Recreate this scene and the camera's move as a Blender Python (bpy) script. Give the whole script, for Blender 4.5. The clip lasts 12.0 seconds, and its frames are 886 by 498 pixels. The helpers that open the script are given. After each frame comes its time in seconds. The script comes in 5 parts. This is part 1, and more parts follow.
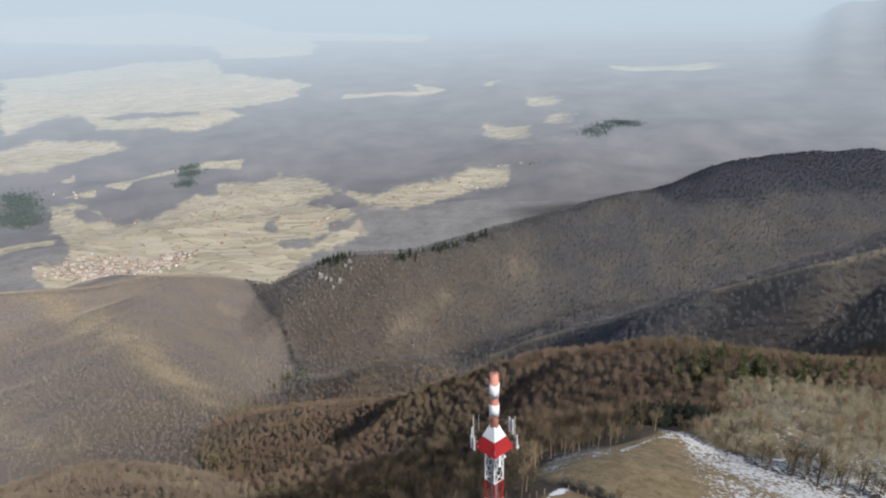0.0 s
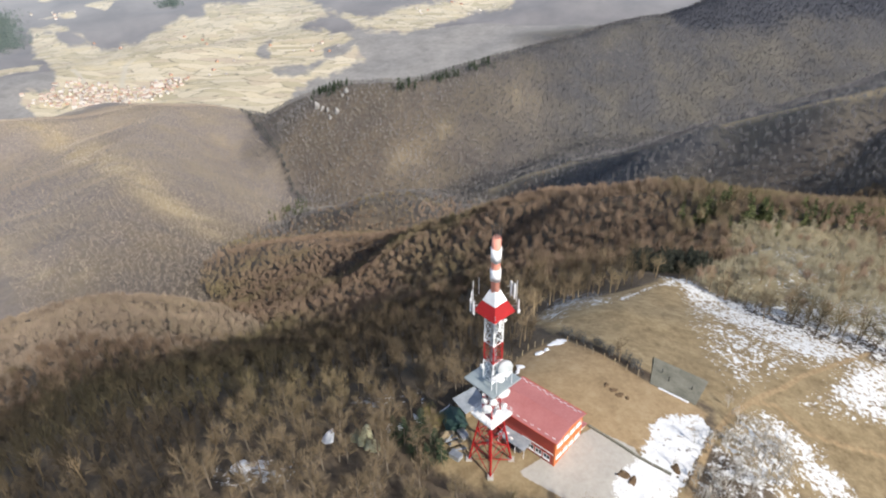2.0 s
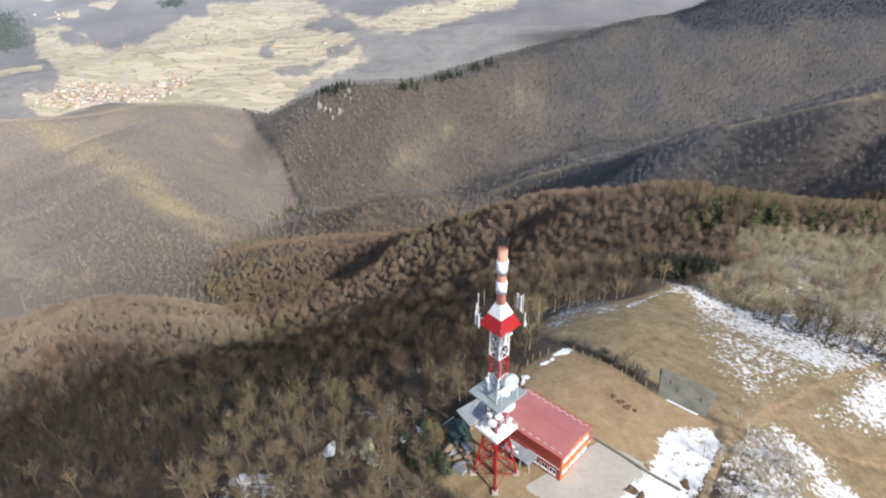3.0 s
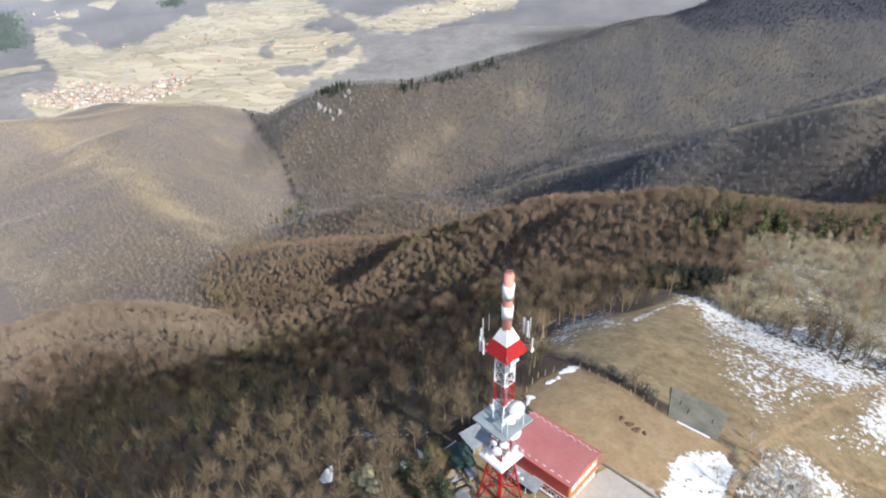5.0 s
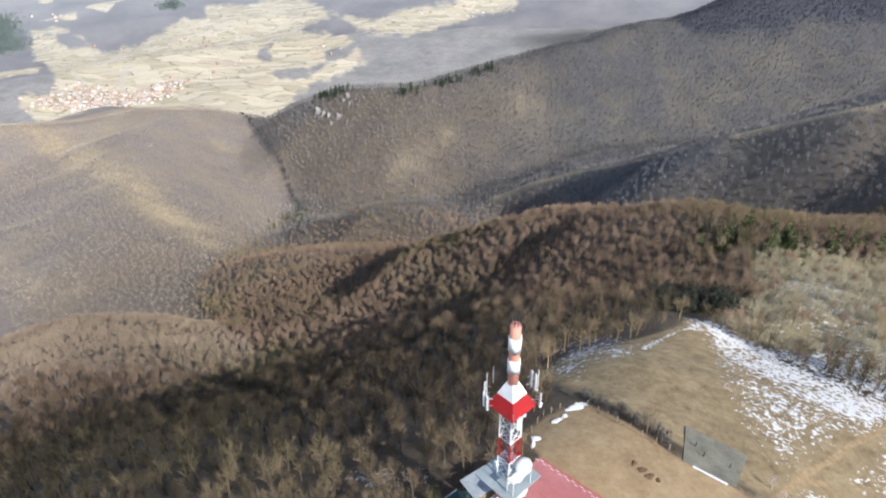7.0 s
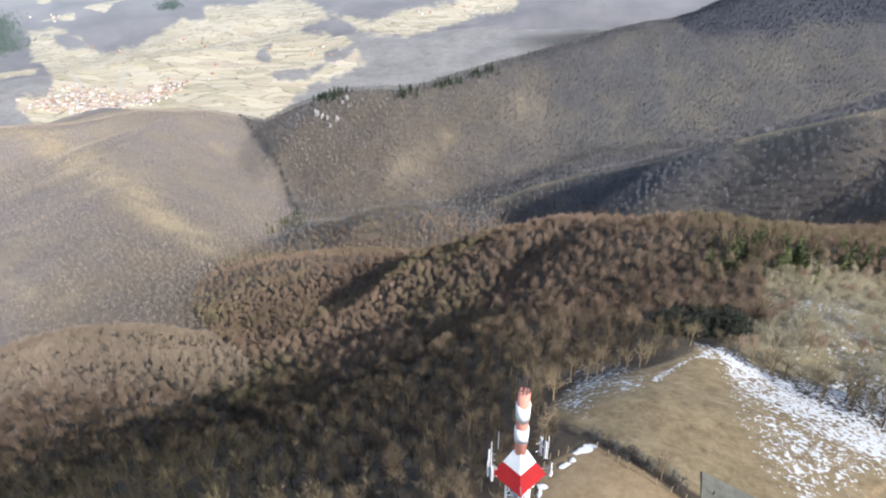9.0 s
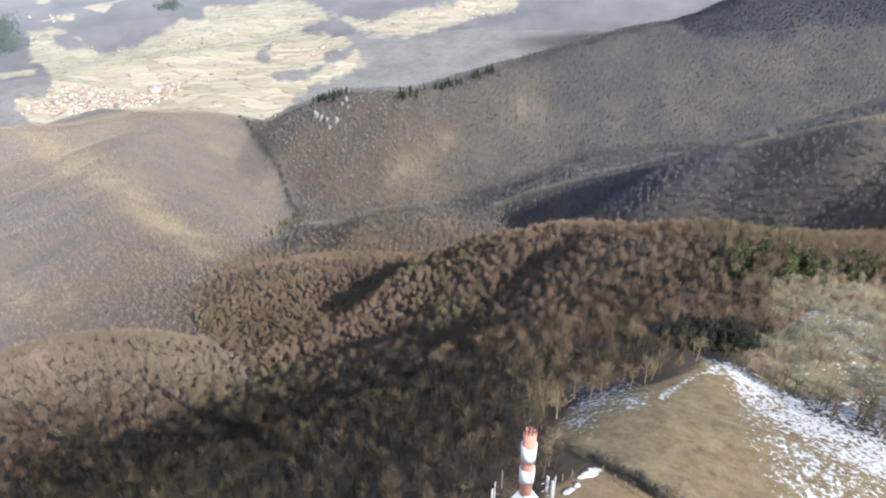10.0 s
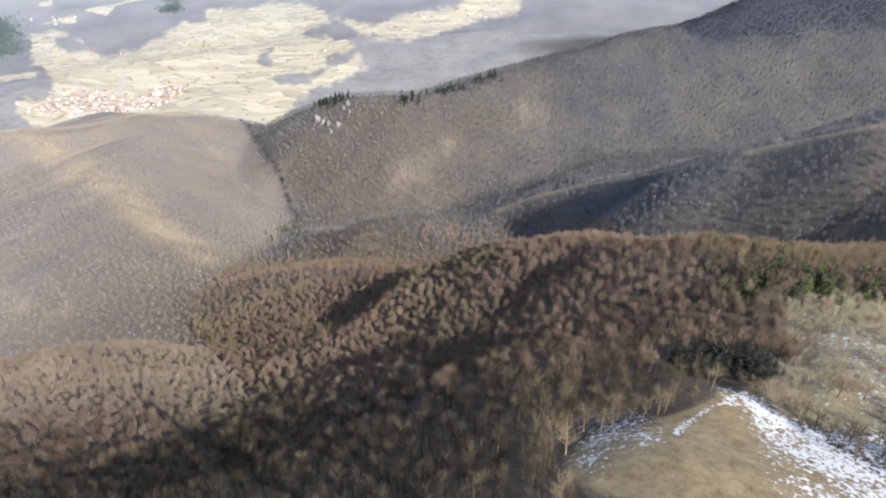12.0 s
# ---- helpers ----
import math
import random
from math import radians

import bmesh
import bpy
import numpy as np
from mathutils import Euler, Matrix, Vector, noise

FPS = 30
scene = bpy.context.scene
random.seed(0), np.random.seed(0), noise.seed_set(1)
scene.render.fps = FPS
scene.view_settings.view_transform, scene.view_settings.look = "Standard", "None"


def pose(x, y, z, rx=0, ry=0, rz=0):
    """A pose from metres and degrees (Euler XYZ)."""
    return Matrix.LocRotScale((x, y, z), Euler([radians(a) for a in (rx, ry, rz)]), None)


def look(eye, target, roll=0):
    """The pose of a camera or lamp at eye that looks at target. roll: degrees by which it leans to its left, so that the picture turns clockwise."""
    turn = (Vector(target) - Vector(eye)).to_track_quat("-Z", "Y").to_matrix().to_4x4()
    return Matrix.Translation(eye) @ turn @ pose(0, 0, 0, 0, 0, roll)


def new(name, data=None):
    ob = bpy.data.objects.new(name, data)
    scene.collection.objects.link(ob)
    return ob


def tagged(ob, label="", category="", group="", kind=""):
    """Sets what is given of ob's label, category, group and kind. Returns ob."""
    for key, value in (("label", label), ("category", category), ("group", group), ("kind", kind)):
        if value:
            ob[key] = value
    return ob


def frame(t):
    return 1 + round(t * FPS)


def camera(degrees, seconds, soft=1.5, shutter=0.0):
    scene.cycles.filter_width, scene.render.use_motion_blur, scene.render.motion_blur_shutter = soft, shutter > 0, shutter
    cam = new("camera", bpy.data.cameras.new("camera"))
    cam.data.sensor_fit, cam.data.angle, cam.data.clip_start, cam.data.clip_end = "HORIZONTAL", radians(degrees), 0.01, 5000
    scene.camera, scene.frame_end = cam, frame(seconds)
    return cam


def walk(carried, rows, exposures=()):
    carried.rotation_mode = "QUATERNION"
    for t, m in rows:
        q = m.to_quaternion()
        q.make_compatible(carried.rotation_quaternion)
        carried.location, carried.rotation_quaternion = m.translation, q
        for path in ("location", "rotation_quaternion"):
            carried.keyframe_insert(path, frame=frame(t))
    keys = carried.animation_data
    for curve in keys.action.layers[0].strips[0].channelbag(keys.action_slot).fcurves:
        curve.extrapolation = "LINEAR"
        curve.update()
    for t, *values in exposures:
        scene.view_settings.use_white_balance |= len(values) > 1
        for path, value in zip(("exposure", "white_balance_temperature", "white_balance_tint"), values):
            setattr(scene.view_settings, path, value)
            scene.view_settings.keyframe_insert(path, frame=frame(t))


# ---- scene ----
cam = camera(66.5, 12.0, soft=2.0)
PATH = [
    (0, (-2.7, -83.49, 93.62), (-7.24, 10.45, 59.65), -1.53),
    (0.1, (-2.7, -83.08, 93.53), (-7.28, 10.75, 59.24), -1.49),
    (0.2, (-2.69, -82.66, 93.44), (-7.32, 10.86, 58.33), -1.44),
    (0.3, (-2.68, -82.25, 93.35), (-7.34, 10.57, 56.43), -1.40),
    (0.4, (-2.68, -81.84, 93.26), (-7.33, 9.89, 53.7), -1.36),
    (0.5, (-2.67, -81.42, 93.16), (-7.31, 8.96, 50.62), -1.31),
    (0.6, (-2.66, -80.72, 93.1), (-7.23, 7.03, 45.35), -1.33),
    (0.7, (-2.65, -80.02, 93.03), (-7.18, 5.75, 41.81), -1.35),
    (0.8, (-2.63, -79.32, 92.96), (-7.14, 4.69, 38.9), -1.37),
    (0.9, (-2.62, -78.61, 92.89), (-7.14, 4.38, 37.3), -1.39),
    (1, (-2.61, -77.91, 92.83), (-7.16, 4.45, 36.29), -1.40),
    (1.5, (-2.69, -75.5, 92.89), (-7.17, 7.17, 36.81), -1.31),
    (2, (-2.95, -73.48, 92.92), (-7.51, 9.09, 36.7), -1.34),
    (2.5, (-3.13, -71.85, 92.92), (-7.84, 10.71, 36.69), -1.35),
    (3, (-3.37, -70.57, 92.78), (-8.27, 11.98, 36.55), -1.33),
    (5, (-3.95, -65.19, 92.65), (-8.87, 17.31, 36.35), -1.34),
    (5.5, (-4.08, -63.42, 92.65), (-8.95, 19.11, 36.4), -1.36),
    (6, (-4.23, -60.89, 92.68), (-9.07, 21.73, 36.55), -1.31),
    (6.5, (-4.34, -58.59, 92.76), (-9.17, 24.05, 36.65), -1.32),
    (7, (-4.45, -56.12, 92.75), (-9.27, 26.5, 36.62), -1.30),
    (9, (-4.86, -46.54, 93.11), (-9.66, 36.04, 36.9), -1.33),
    (9.5, (-5.05, -44.14, 93.05), (-9.83, 38.45, 36.87), -1.28),
    (10, (-5.16, -41.67, 93.11), (-9.93, 40.93, 36.94), -1.24),
    (10.5, (-5.25, -38.97, 93.16), (-10.02, 43.72, 37.12), -1.27),
    (11, (-5.33, -36.84, 93.05), (-10.11, 45.99, 37.22), -1.21),
    (11.5, (-5.61, -34.27, 93.05), (-10.58, 48.52, 37.19), -1.19),
    (12, (-5.87, -33.28, 92.96), (-10.87, 49.5, 37.08), -1.15),
]
walk(cam, [(t, look(eye, target, roll)) for t, eye, target, roll in PATH], [(0.0, -0.15, 6250, 10), (0.5, -0.05, 6350, 10), (1.0, 0.40, 6500, 10), (1.5, 0.45, 6480, 10), (3.0, 0.47, 6250, 10), (6.0, 0.55, 6090, 10), (9.0, 0.66, 6000, 10), (12.0, 0.71, 6000, 10)])

# ---- daylight: low winter sun from behind on the right, hazy sky ----
SUN_EL, SUN_X, SUN_Y = 36.5, 0.67, -0.74
world = bpy.data.worlds.new("world")
scene.world = world
world.use_nodes = True
wn = world.node_tree.nodes
sky = wn.new("ShaderNodeTexSky")
sky.sky_type, sky.sun_disc = "NISHITA", False
sky.sun_elevation, sky.sun_rotation = radians(SUN_EL), math.atan2(SUN_X, SUN_Y)
sky.air_density, sky.dust_density, sky.ozone_density, sky.altitude = 1.0, 1.2, 2.0, 900
haze = wn.new("ShaderNodeHueSaturation")
haze.inputs["Saturation"].default_value = 0.75
world.node_tree.links.new(sky.outputs[0], haze.inputs["Color"])
world.node_tree.links.new(haze.outputs[0], wn["Background"].inputs[0])
wn["Background"].inputs[1].default_value = 0.13
sun_data = bpy.data.lights.new("sun", "SUN")
sun_data.energy, sun_data.angle, sun_data.color = 4.2, radians(0.6), (1.0, 0.92, 0.80)
sun = new("sun", sun_data)
sun.matrix_world = look((SUN_X * 300, SUN_Y * 300, 300 * math.tan(radians(SUN_EL))), (0, 0, 0))
scene.view_settings.exposure = 0.45


# ---- materials ----
def material(name, rough=0.8, metal=0.0):
    m = bpy.data.materials.new(name)
    m.use_nodes = True
    b = m.node_tree.nodes["Principled BSDF"]
    b.inputs["Roughness"].default_value, b.inputs["Metallic"].default_value = rough, metal
    return m, m.node_tree, b


def node(tree, kind, **sockets):
    n = tree.nodes.new(kind)
    for key, value in sockets.items():
        n.inputs[key.replace("_", " ")].default_value = value
    return n


def coords(tree):
    return tree.nodes.new("ShaderNodeNewGeometry").outputs["Position"]


def noise_tex(tree, vec, scale, detail=4.0, rough=0.6):
    n = node(tree, "ShaderNodeTexNoise", Scale=scale, Detail=detail, Roughness=rough)
    tree.links.new(vec, n.inputs["Vector"])
    return n.outputs["Fac"]


def ramp(tree, fac, stops):
    r = tree.nodes.new("ShaderNodeValToRGB")
    tree.links.new(fac, r.inputs[0])
    while len(r.color_ramp.elements) < len(stops):
        r.color_ramp.elements.new(0.5)
    for e, (at, colour) in zip(r.color_ramp.elements, stops):
        e.position, e.color = at, (*colour, 1)
    return r.outputs[0]


def mix(tree, fac, a, b):
    m = tree.nodes.new("ShaderNodeMix")
    m.data_type = "RGBA"
    for socket, v in ((m.inputs[0], fac), (m.inputs[6], a), (m.inputs[7], b)):
        if isinstance(v, bpy.types.NodeSocket):
            tree.links.new(v, socket)
        elif isinstance(v, tuple):
            socket.default_value = (*v, 1)
        else:
            socket.default_value = v
    return m.outputs[2]


def calc(tree, op, a, b=0.0, clamp=False):
    m = tree.nodes.new("ShaderNodeMath")
    m.operation, m.use_clamp = op, clamp
    for socket, v in ((m.inputs[0], a), (m.inputs[1], b)):
        if isinstance(v, bpy.types.NodeSocket):
            tree.links.new(v, socket)
        else:
            socket.default_value = v
    return m.outputs[0]


def attribute(tree, name):
    a = tree.nodes.new("ShaderNodeAttribute")
    a.attribute_name = name
    return a.outputs["Fac"]


def bump(tree, bsdf, height, strength, distance):
    b = node(tree, "ShaderNodeBump", Strength=strength, Distance=distance)
    tree.links.new(height, b.inputs["Height"])
    tree.links.new(b.outputs[0], bsdf.inputs["Normal"])


def worn(name, dark, light, scale, rough=0.8, metal=0.0, relief=0.02, random_tone=0.0):
    """A surface with two scales of tone: broad stains and a fine grain."""
    m, tree, b = material(name, rough, metal)
    at = coords(tree)
    broad, fine = noise_tex(tree, at, scale, 4), noise_tex(tree, at, scale * 9, 3)
    fac = calc(tree, "ADD", calc(tree, "MULTIPLY", broad, 0.65), calc(tree, "MULTIPLY", fine, 0.35))
    if random_tone:
        rnd = tree.nodes.new("ShaderNodeObjectInfo").outputs["Random"]
        fac = calc(tree, "ADD", fac, calc(tree, "MULTIPLY", calc(tree, "SUBTRACT", rnd, 0.5), random_tone))
    tree.links.new(ramp(tree, fac, [(0.3, dark), (0.7, light)]), b.inputs["Base Color"])
    bump(tree, b, fine, 0.4, relief)
    return m


def farm_colours(tree, vec, scale):
    """Winter fields: crossed strips of stubble, ploughland and pasture with hedge lines."""
    warp = node(tree, "ShaderNodeTexNoise", Scale=scale * 0.8, Detail=3)
    tree.links.new(vec, warp.inputs["Vector"])
    shift = tree.nodes.new("ShaderNodeVectorMath")
    shift.operation = "MULTIPLY_ADD"
    tree.links.new(warp.outputs["Color"], shift.inputs[0])
    shift.inputs[1].default_value = (0.55 / scale,) * 3
    tree.links.new(vec, shift.inputs[2])
    turn = node(tree, "ShaderNodeMapping")
    turn.inputs["Rotation"].default_value = (0, 0, 0.5)
    turn.inputs["Scale"].default_value = (1.0, 3.2, 1.0)
    tree.links.new(shift.outputs[0], turn.inputs[0])
    cell = node(tree, "ShaderNodeTexVoronoi", Scale=scale)
    tree.links.new(turn.outputs[0], cell.inputs["Vector"])
    tone = tree.nodes.new("ShaderNodeSeparateColor")
    tree.links.new(cell.outputs["Color"], tone.inputs[0])
    plot = ramp(tree, tone.outputs[0], [(0.0, (0.41, 0.36, 0.245)), (0.25, (0.50, 0.44, 0.32)), (0.55, (0.60, 0.53, 0.405)), (0.8, (0.54, 0.465, 0.315)), (1.0, (0.46, 0.385, 0.30))])
    strip = noise_tex(tree, turn.outputs[0], scale * 5, 4, 0.7)
    plot = mix(tree, calc(tree, "MULTIPLY", calc(tree, "SUBTRACT", strip, 0.55), 4.0, True), plot, (0.33, 0.295, 0.22))
    hedge = node(tree, "ShaderNodeTexVoronoi", Scale=scale)
    hedge.feature = "DISTANCE_TO_EDGE"
    tree.links.new(turn.outputs[0], hedge.inputs["Vector"])
    line = calc(tree, "MULTIPLY", calc(tree, "SUBTRACT", 0.07, hedge.outputs["Distance"]), 16.0, True)
    gaps = calc(tree, "MULTIPLY", calc(tree, "SUBTRACT", noise_tex(tree, vec, scale * 2.2, 3), 0.46), 7.0, True)
    plot = mix(tree, calc(tree, "MULTIPLY", line, gaps), plot, (0.21, 0.195, 0.15))
    return plot


def ground_material():
    m, tree, b = material("hill_ground", 0.95)
    at = coords(tree)
    big, mid, fine = noise_tex(tree, at, 0.02, 5), noise_tex(tree, at, 0.13, 6, 0.7), noise_tex(tree, at, 0.9, 5, 0.7)
    mixed = calc(tree, "ADD", calc(tree, "MULTIPLY", mid, 0.55), calc(tree, "MULTIPLY", fine, 0.45))
    litter = ramp(tree, mixed, [(0.3, (0.042, 0.031, 0.022)), (0.52, (0.095, 0.072, 0.05)), (0.72, (0.18, 0.14, 0.095))])
    tuft = calc(tree, "ADD", calc(tree, "MULTIPLY", mixed, 0.5), calc(tree, "MULTIPLY", noise_tex(tree, at, 0.32, 7, 0.75), 0.5))
    grass = ramp(tree, tuft, [(0.32, (0.085, 0.062, 0.033)), (0.44, (0.185, 0.135, 0.072)), (0.54, (0.27, 0.205, 0.115)), (0.68, (0.37, 0.30, 0.185))])
    bare = ramp(tree, tuft, [(0.32, (0.17, 0.115, 0.06)), (0.5, (0.31, 0.22, 0.122)), (0.70, (0.42, 0.325, 0.20))])
    track = ramp(tree, fine, [(0.3, (0.24, 0.16, 0.083)), (0.7, (0.38, 0.28, 0.16))])
    concrete = ramp(tree, mixed, [(0.3, (0.30, 0.28, 0.25)), (0.7, (0.46, 0.44, 0.40))])
    snow = ramp(tree, fine, [(0.2, (0.50, 0.51, 0.53)), (0.6, (0.70, 0.705, 0.71))])
    canopy = noise_tex(tree, at, 0.09, 6, 0.75)
    # valley woods, paled in base colour for the haze
    woods = ramp(tree, calc(tree, "ADD", calc(tree, "MULTIPLY", big, 0.5), calc(tree, "MULTIPLY", canopy, 0.5)), [(0.35, (0.195, 0.188, 0.182)), (0.65, (0.33, 0.315, 0.30))])
    fields = farm_colours(tree, at, 0.016)

    def edge(name, amount, width):
        wob = calc(tree, "MULTIPLY", calc(tree, "SUBTRACT", mixed, 0.5), amount)
        v = calc(tree, "ADD", attribute(tree, name), wob)
        return calc(tree, "MULTIPLY", calc(tree, "SUBTRACT", v, 0.5 - width), 0.5 / width, True)

    stands = calc(tree, "MULTIPLY", calc(tree, "SUBTRACT", noise_tex(tree, at, 0.013, 6, 0.65), 0.42), 5.0, True)
    # litter paled for sun and haze on the farther slopes
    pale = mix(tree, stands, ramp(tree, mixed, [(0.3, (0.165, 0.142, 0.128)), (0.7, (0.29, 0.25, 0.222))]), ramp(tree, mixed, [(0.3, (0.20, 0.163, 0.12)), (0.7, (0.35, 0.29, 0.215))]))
    c = mix(tree, attribute(tree, "paled_litter"), litter, pale)
    # haze and cloud shade on the eastern slopes, put into cooler, darker litter
    c = mix(tree, attribute(tree, "shaded_litter"), c, mix(tree, stands, ramp(tree, mixed, [(0.3, (0.045, 0.045, 0.05)), (0.7, (0.10, 0.098, 0.103))]), ramp(tree, mixed, [(0.3, (0.07, 0.065, 0.058)), (0.7, (0.145, 0.132, 0.112))])))
    # cloud shade on the far summit, painted as dark bluish ground
    c = mix(tree, attribute(tree, "summit_shade_litter"), c, ramp(tree, mixed, [(0.3, (0.032, 0.035, 0.045)), (0.7, (0.07, 0.073, 0.09))]))
    c = mix(tree, attribute(tree, "straw"), c, ramp(tree, mixed, [(0.3, (0.26, 0.205, 0.125)), (0.7, (0.46, 0.37, 0.235))]))
    c = mix(tree, edge("heath", 0.9, 0.2), c, ramp(tree, mixed, [(0.3, (0.13, 0.105, 0.06)), (0.5, (0.24, 0.20, 0.12)), (0.72, (0.36, 0.31, 0.20))]))
    c = mix(tree, edge("open_land", 0.7, 0.15), c, grass)
    c = mix(tree, edge("field", 0.4, 0.12), c, bare)
    c = mix(tree, edge("valley", 0.2, 0.3), c, woods)
    patchy = calc(tree, "MULTIPLY", calc(tree, "SUBTRACT", noise_tex(tree, at, 0.02, 8, 0.66), 0.5), 1.5)
    farm = calc(tree, "MULTIPLY", calc(tree, "SUBTRACT", calc(tree, "ADD", attribute(tree, "farmland"), patchy), 0.32), 2.6, True)
    c = mix(tree, farm, c, fields)
    c = mix(tree, edge("track", 0.6, 0.2), c, track)
    c = mix(tree, edge("ditch", 0.8, 0.2), c, (0.065, 0.045, 0.028))
    c = mix(tree, edge("paved", 0.7, 0.06), c, concrete)
    c = mix(tree, attribute(tree, "lane"), c, (0.50, 0.46, 0.38))
    crumbs = noise_tex(tree, at, 1.0, 7, 0.70)
    spots = calc(tree, "ADD", calc(tree, "MULTIPLY", crumbs, 0.74), calc(tree, "MULTIPLY", mid, 0.26))
    patch = calc(tree, "ADD", attribute(tree, "snow"), calc(tree, "MULTIPLY", calc(tree, "MULTIPLY", calc(tree, "SUBTRACT", spots, 0.5), 4.6), calc(tree, "MULTIPLY", attribute(tree, "snow"), 5.0, True)))
    lie = calc(tree, "MULTIPLY", calc(tree, "SUBTRACT", patch, 0.5), 6.0, True)
    c = mix(tree, lie, c, snow)
    tree.links.new(c, b.inputs["Base Color"])
    bump(tree, b, mixed, 0.6, 0.35)
    return m


def twig_material(name, low, high, other=None):
    """Bark of many fine twigs, toned tree by tree; other is a second kind of wood that stands in patches."""
    m, tree, b = material(name, 0.9)
    c = ramp(tree, attribute(tree, "tone"), [(0.0, low), (1.0, high)])
    if other:
        patch = noise_tex(tree, coords(tree), 0.014, 5, 0.6)
        c = mix(tree, calc(tree, "MULTIPLY", calc(tree, "SUBTRACT", patch, 0.5), 5.0, True), c, ramp(tree, attribute(tree, "tone"), [(0.0, other[0]), (1.0, other[1])]))
    tree.links.new(c, b.inputs["Base Color"])
    return m


M_GROUND = ground_material()
M_TWIG = twig_material("bare_twigs", (0.10, 0.068, 0.047), (0.36, 0.26, 0.185), ((0.09, 0.078, 0.035), (0.32, 0.275, 0.145)))
# twigs of the near slope, its shade put into a darker colour
M_TWIG_SHADED = twig_material("shaded_near_twigs", (0.052, 0.038, 0.022), (0.36, 0.27, 0.165), ((0.050, 0.044, 0.020), (0.34, 0.29, 0.14)))
# far twigs greyed for haze, spur twigs dulled for shade, in base colour
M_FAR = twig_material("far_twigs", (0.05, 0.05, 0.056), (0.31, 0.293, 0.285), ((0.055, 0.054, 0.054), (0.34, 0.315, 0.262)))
M_SPUR = twig_material("shaded_spur_twigs", (0.085, 0.083, 0.09), (0.27, 0.258, 0.262))
# lighter twigs for the western shoulder, sun and haze put into the colour
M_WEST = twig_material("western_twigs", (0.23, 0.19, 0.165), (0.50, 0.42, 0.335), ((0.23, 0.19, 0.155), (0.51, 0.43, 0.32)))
M_SHOULDER = twig_material("sunlit_shoulder_twigs", (0.21, 0.162, 0.125), (0.48, 0.38, 0.285), ((0.205, 0.163, 0.115), (0.48, 0.39, 0.265)))
M_HEATH = twig_material("heath_twigs", (0.20, 0.175, 0.115), (0.47, 0.42, 0.30))
M_BRUSH = twig_material("grey_brush", (0.34, 0.32, 0.285), (0.62, 0.585, 0.53))
# twigs darkened and blued for the cloud shade on the summit
M_SUMMIT_SHADE = twig_material("shaded_far_twigs", (0.040, 0.044, 0.058), (0.085, 0.09, 0.11))
M_SCRUB = twig_material("dark_scrub", (0.05, 0.052, 0.05), (0.13, 0.13, 0.125))
M_PINE = twig_material("conifer_needles", (0.017, 0.032, 0.015), (0.05, 0.075, 0.034))
M_OLIVE = twig_material("olive_pines", (0.035, 0.046, 0.016), (0.115, 0.13, 0.045))
# near-black needles that carry the shade of the hollow
M_GLOOM = twig_material("shaded_spruce_needles", (0.014, 0.017, 0.011), (0.042, 0.046, 0.03))
# valley conifers, lightened and blued for haze in their base colour
M_HAZED = twig_material("hazed_conifers", (0.10, 0.135, 0.125), (0.18, 0.225, 0.205))
M_STRAW = twig_material("straw_brush", (0.20, 0.17, 0.06), (0.40, 0.34, 0.13))
M_BARK = worn("bark", (0.09, 0.07, 0.055), (0.26, 0.22, 0.17), 2.0)


# ---- the lie of the land ----
def lattice(ix, iy, seed):
    h = np.sin(ix * 127.1 + iy * 311.7 + seed * 74.7) * 43758.5453
    return h - np.floor(h)


def value_noise(x, y, size, seed=0):
    """Smooth noise from -1 to 1 with bumps of about that size in metres."""
    x, y = np.asarray(x, float) / size, np.asarray(y, float) / size
    ix, iy = np.floor(x), np.floor(y)
    u, v = x - ix, y - iy
    u, v = u * u * (3 - 2 * u), v * v * (3 - 2 * v)
    low = lattice(ix, iy, seed) * (1 - u) + lattice(ix + 1, iy, seed) * u
    high = lattice(ix, iy + 1, seed) * (1 - u) + lattice(ix + 1, iy + 1, seed) * u
    return 2 * (low * (1 - v) + high * v) - 1


def ridge(x, y, spine, left, right, rounding, reach):
    """Height of a ridge: a crest line that falls off to its left and right at the given slopes."""
    total, weight = np.zeros(x.shape), np.zeros(x.shape)
    near, lean = np.full(x.shape, 1e9), np.zeros(x.shape)
    for (ax, ay, az), (bx, by, bz) in zip(spine, spine[1:]):
        dx, dy = bx - ax, by - ay
        t = np.clip(((x - ax) * dx + (y - ay) * dy) / (dx * dx + dy * dy), 0, 1)
        off = np.hypot(x - ax - t * dx, y - ay - t * dy)
        side = (dx * (y - ay) - dy * (x - ax)) / np.hypot(dx, dy)
        w = (off + 5.0) ** -5.0
        total, weight = total + w * (az + t * (bz - az)), weight + w
        lean = lean + w * np.tanh(side / (rounding + 0.2 * off))
        near = np.minimum(near, off)
    away = np.sqrt(near * near + rounding * rounding) - rounding
    on_left = 0.5 + 0.5 * lean / weight
    return total / weight - (left * on_left + right * (1 - on_left)) * away - 0.3 * np.maximum(near - reach, 0)


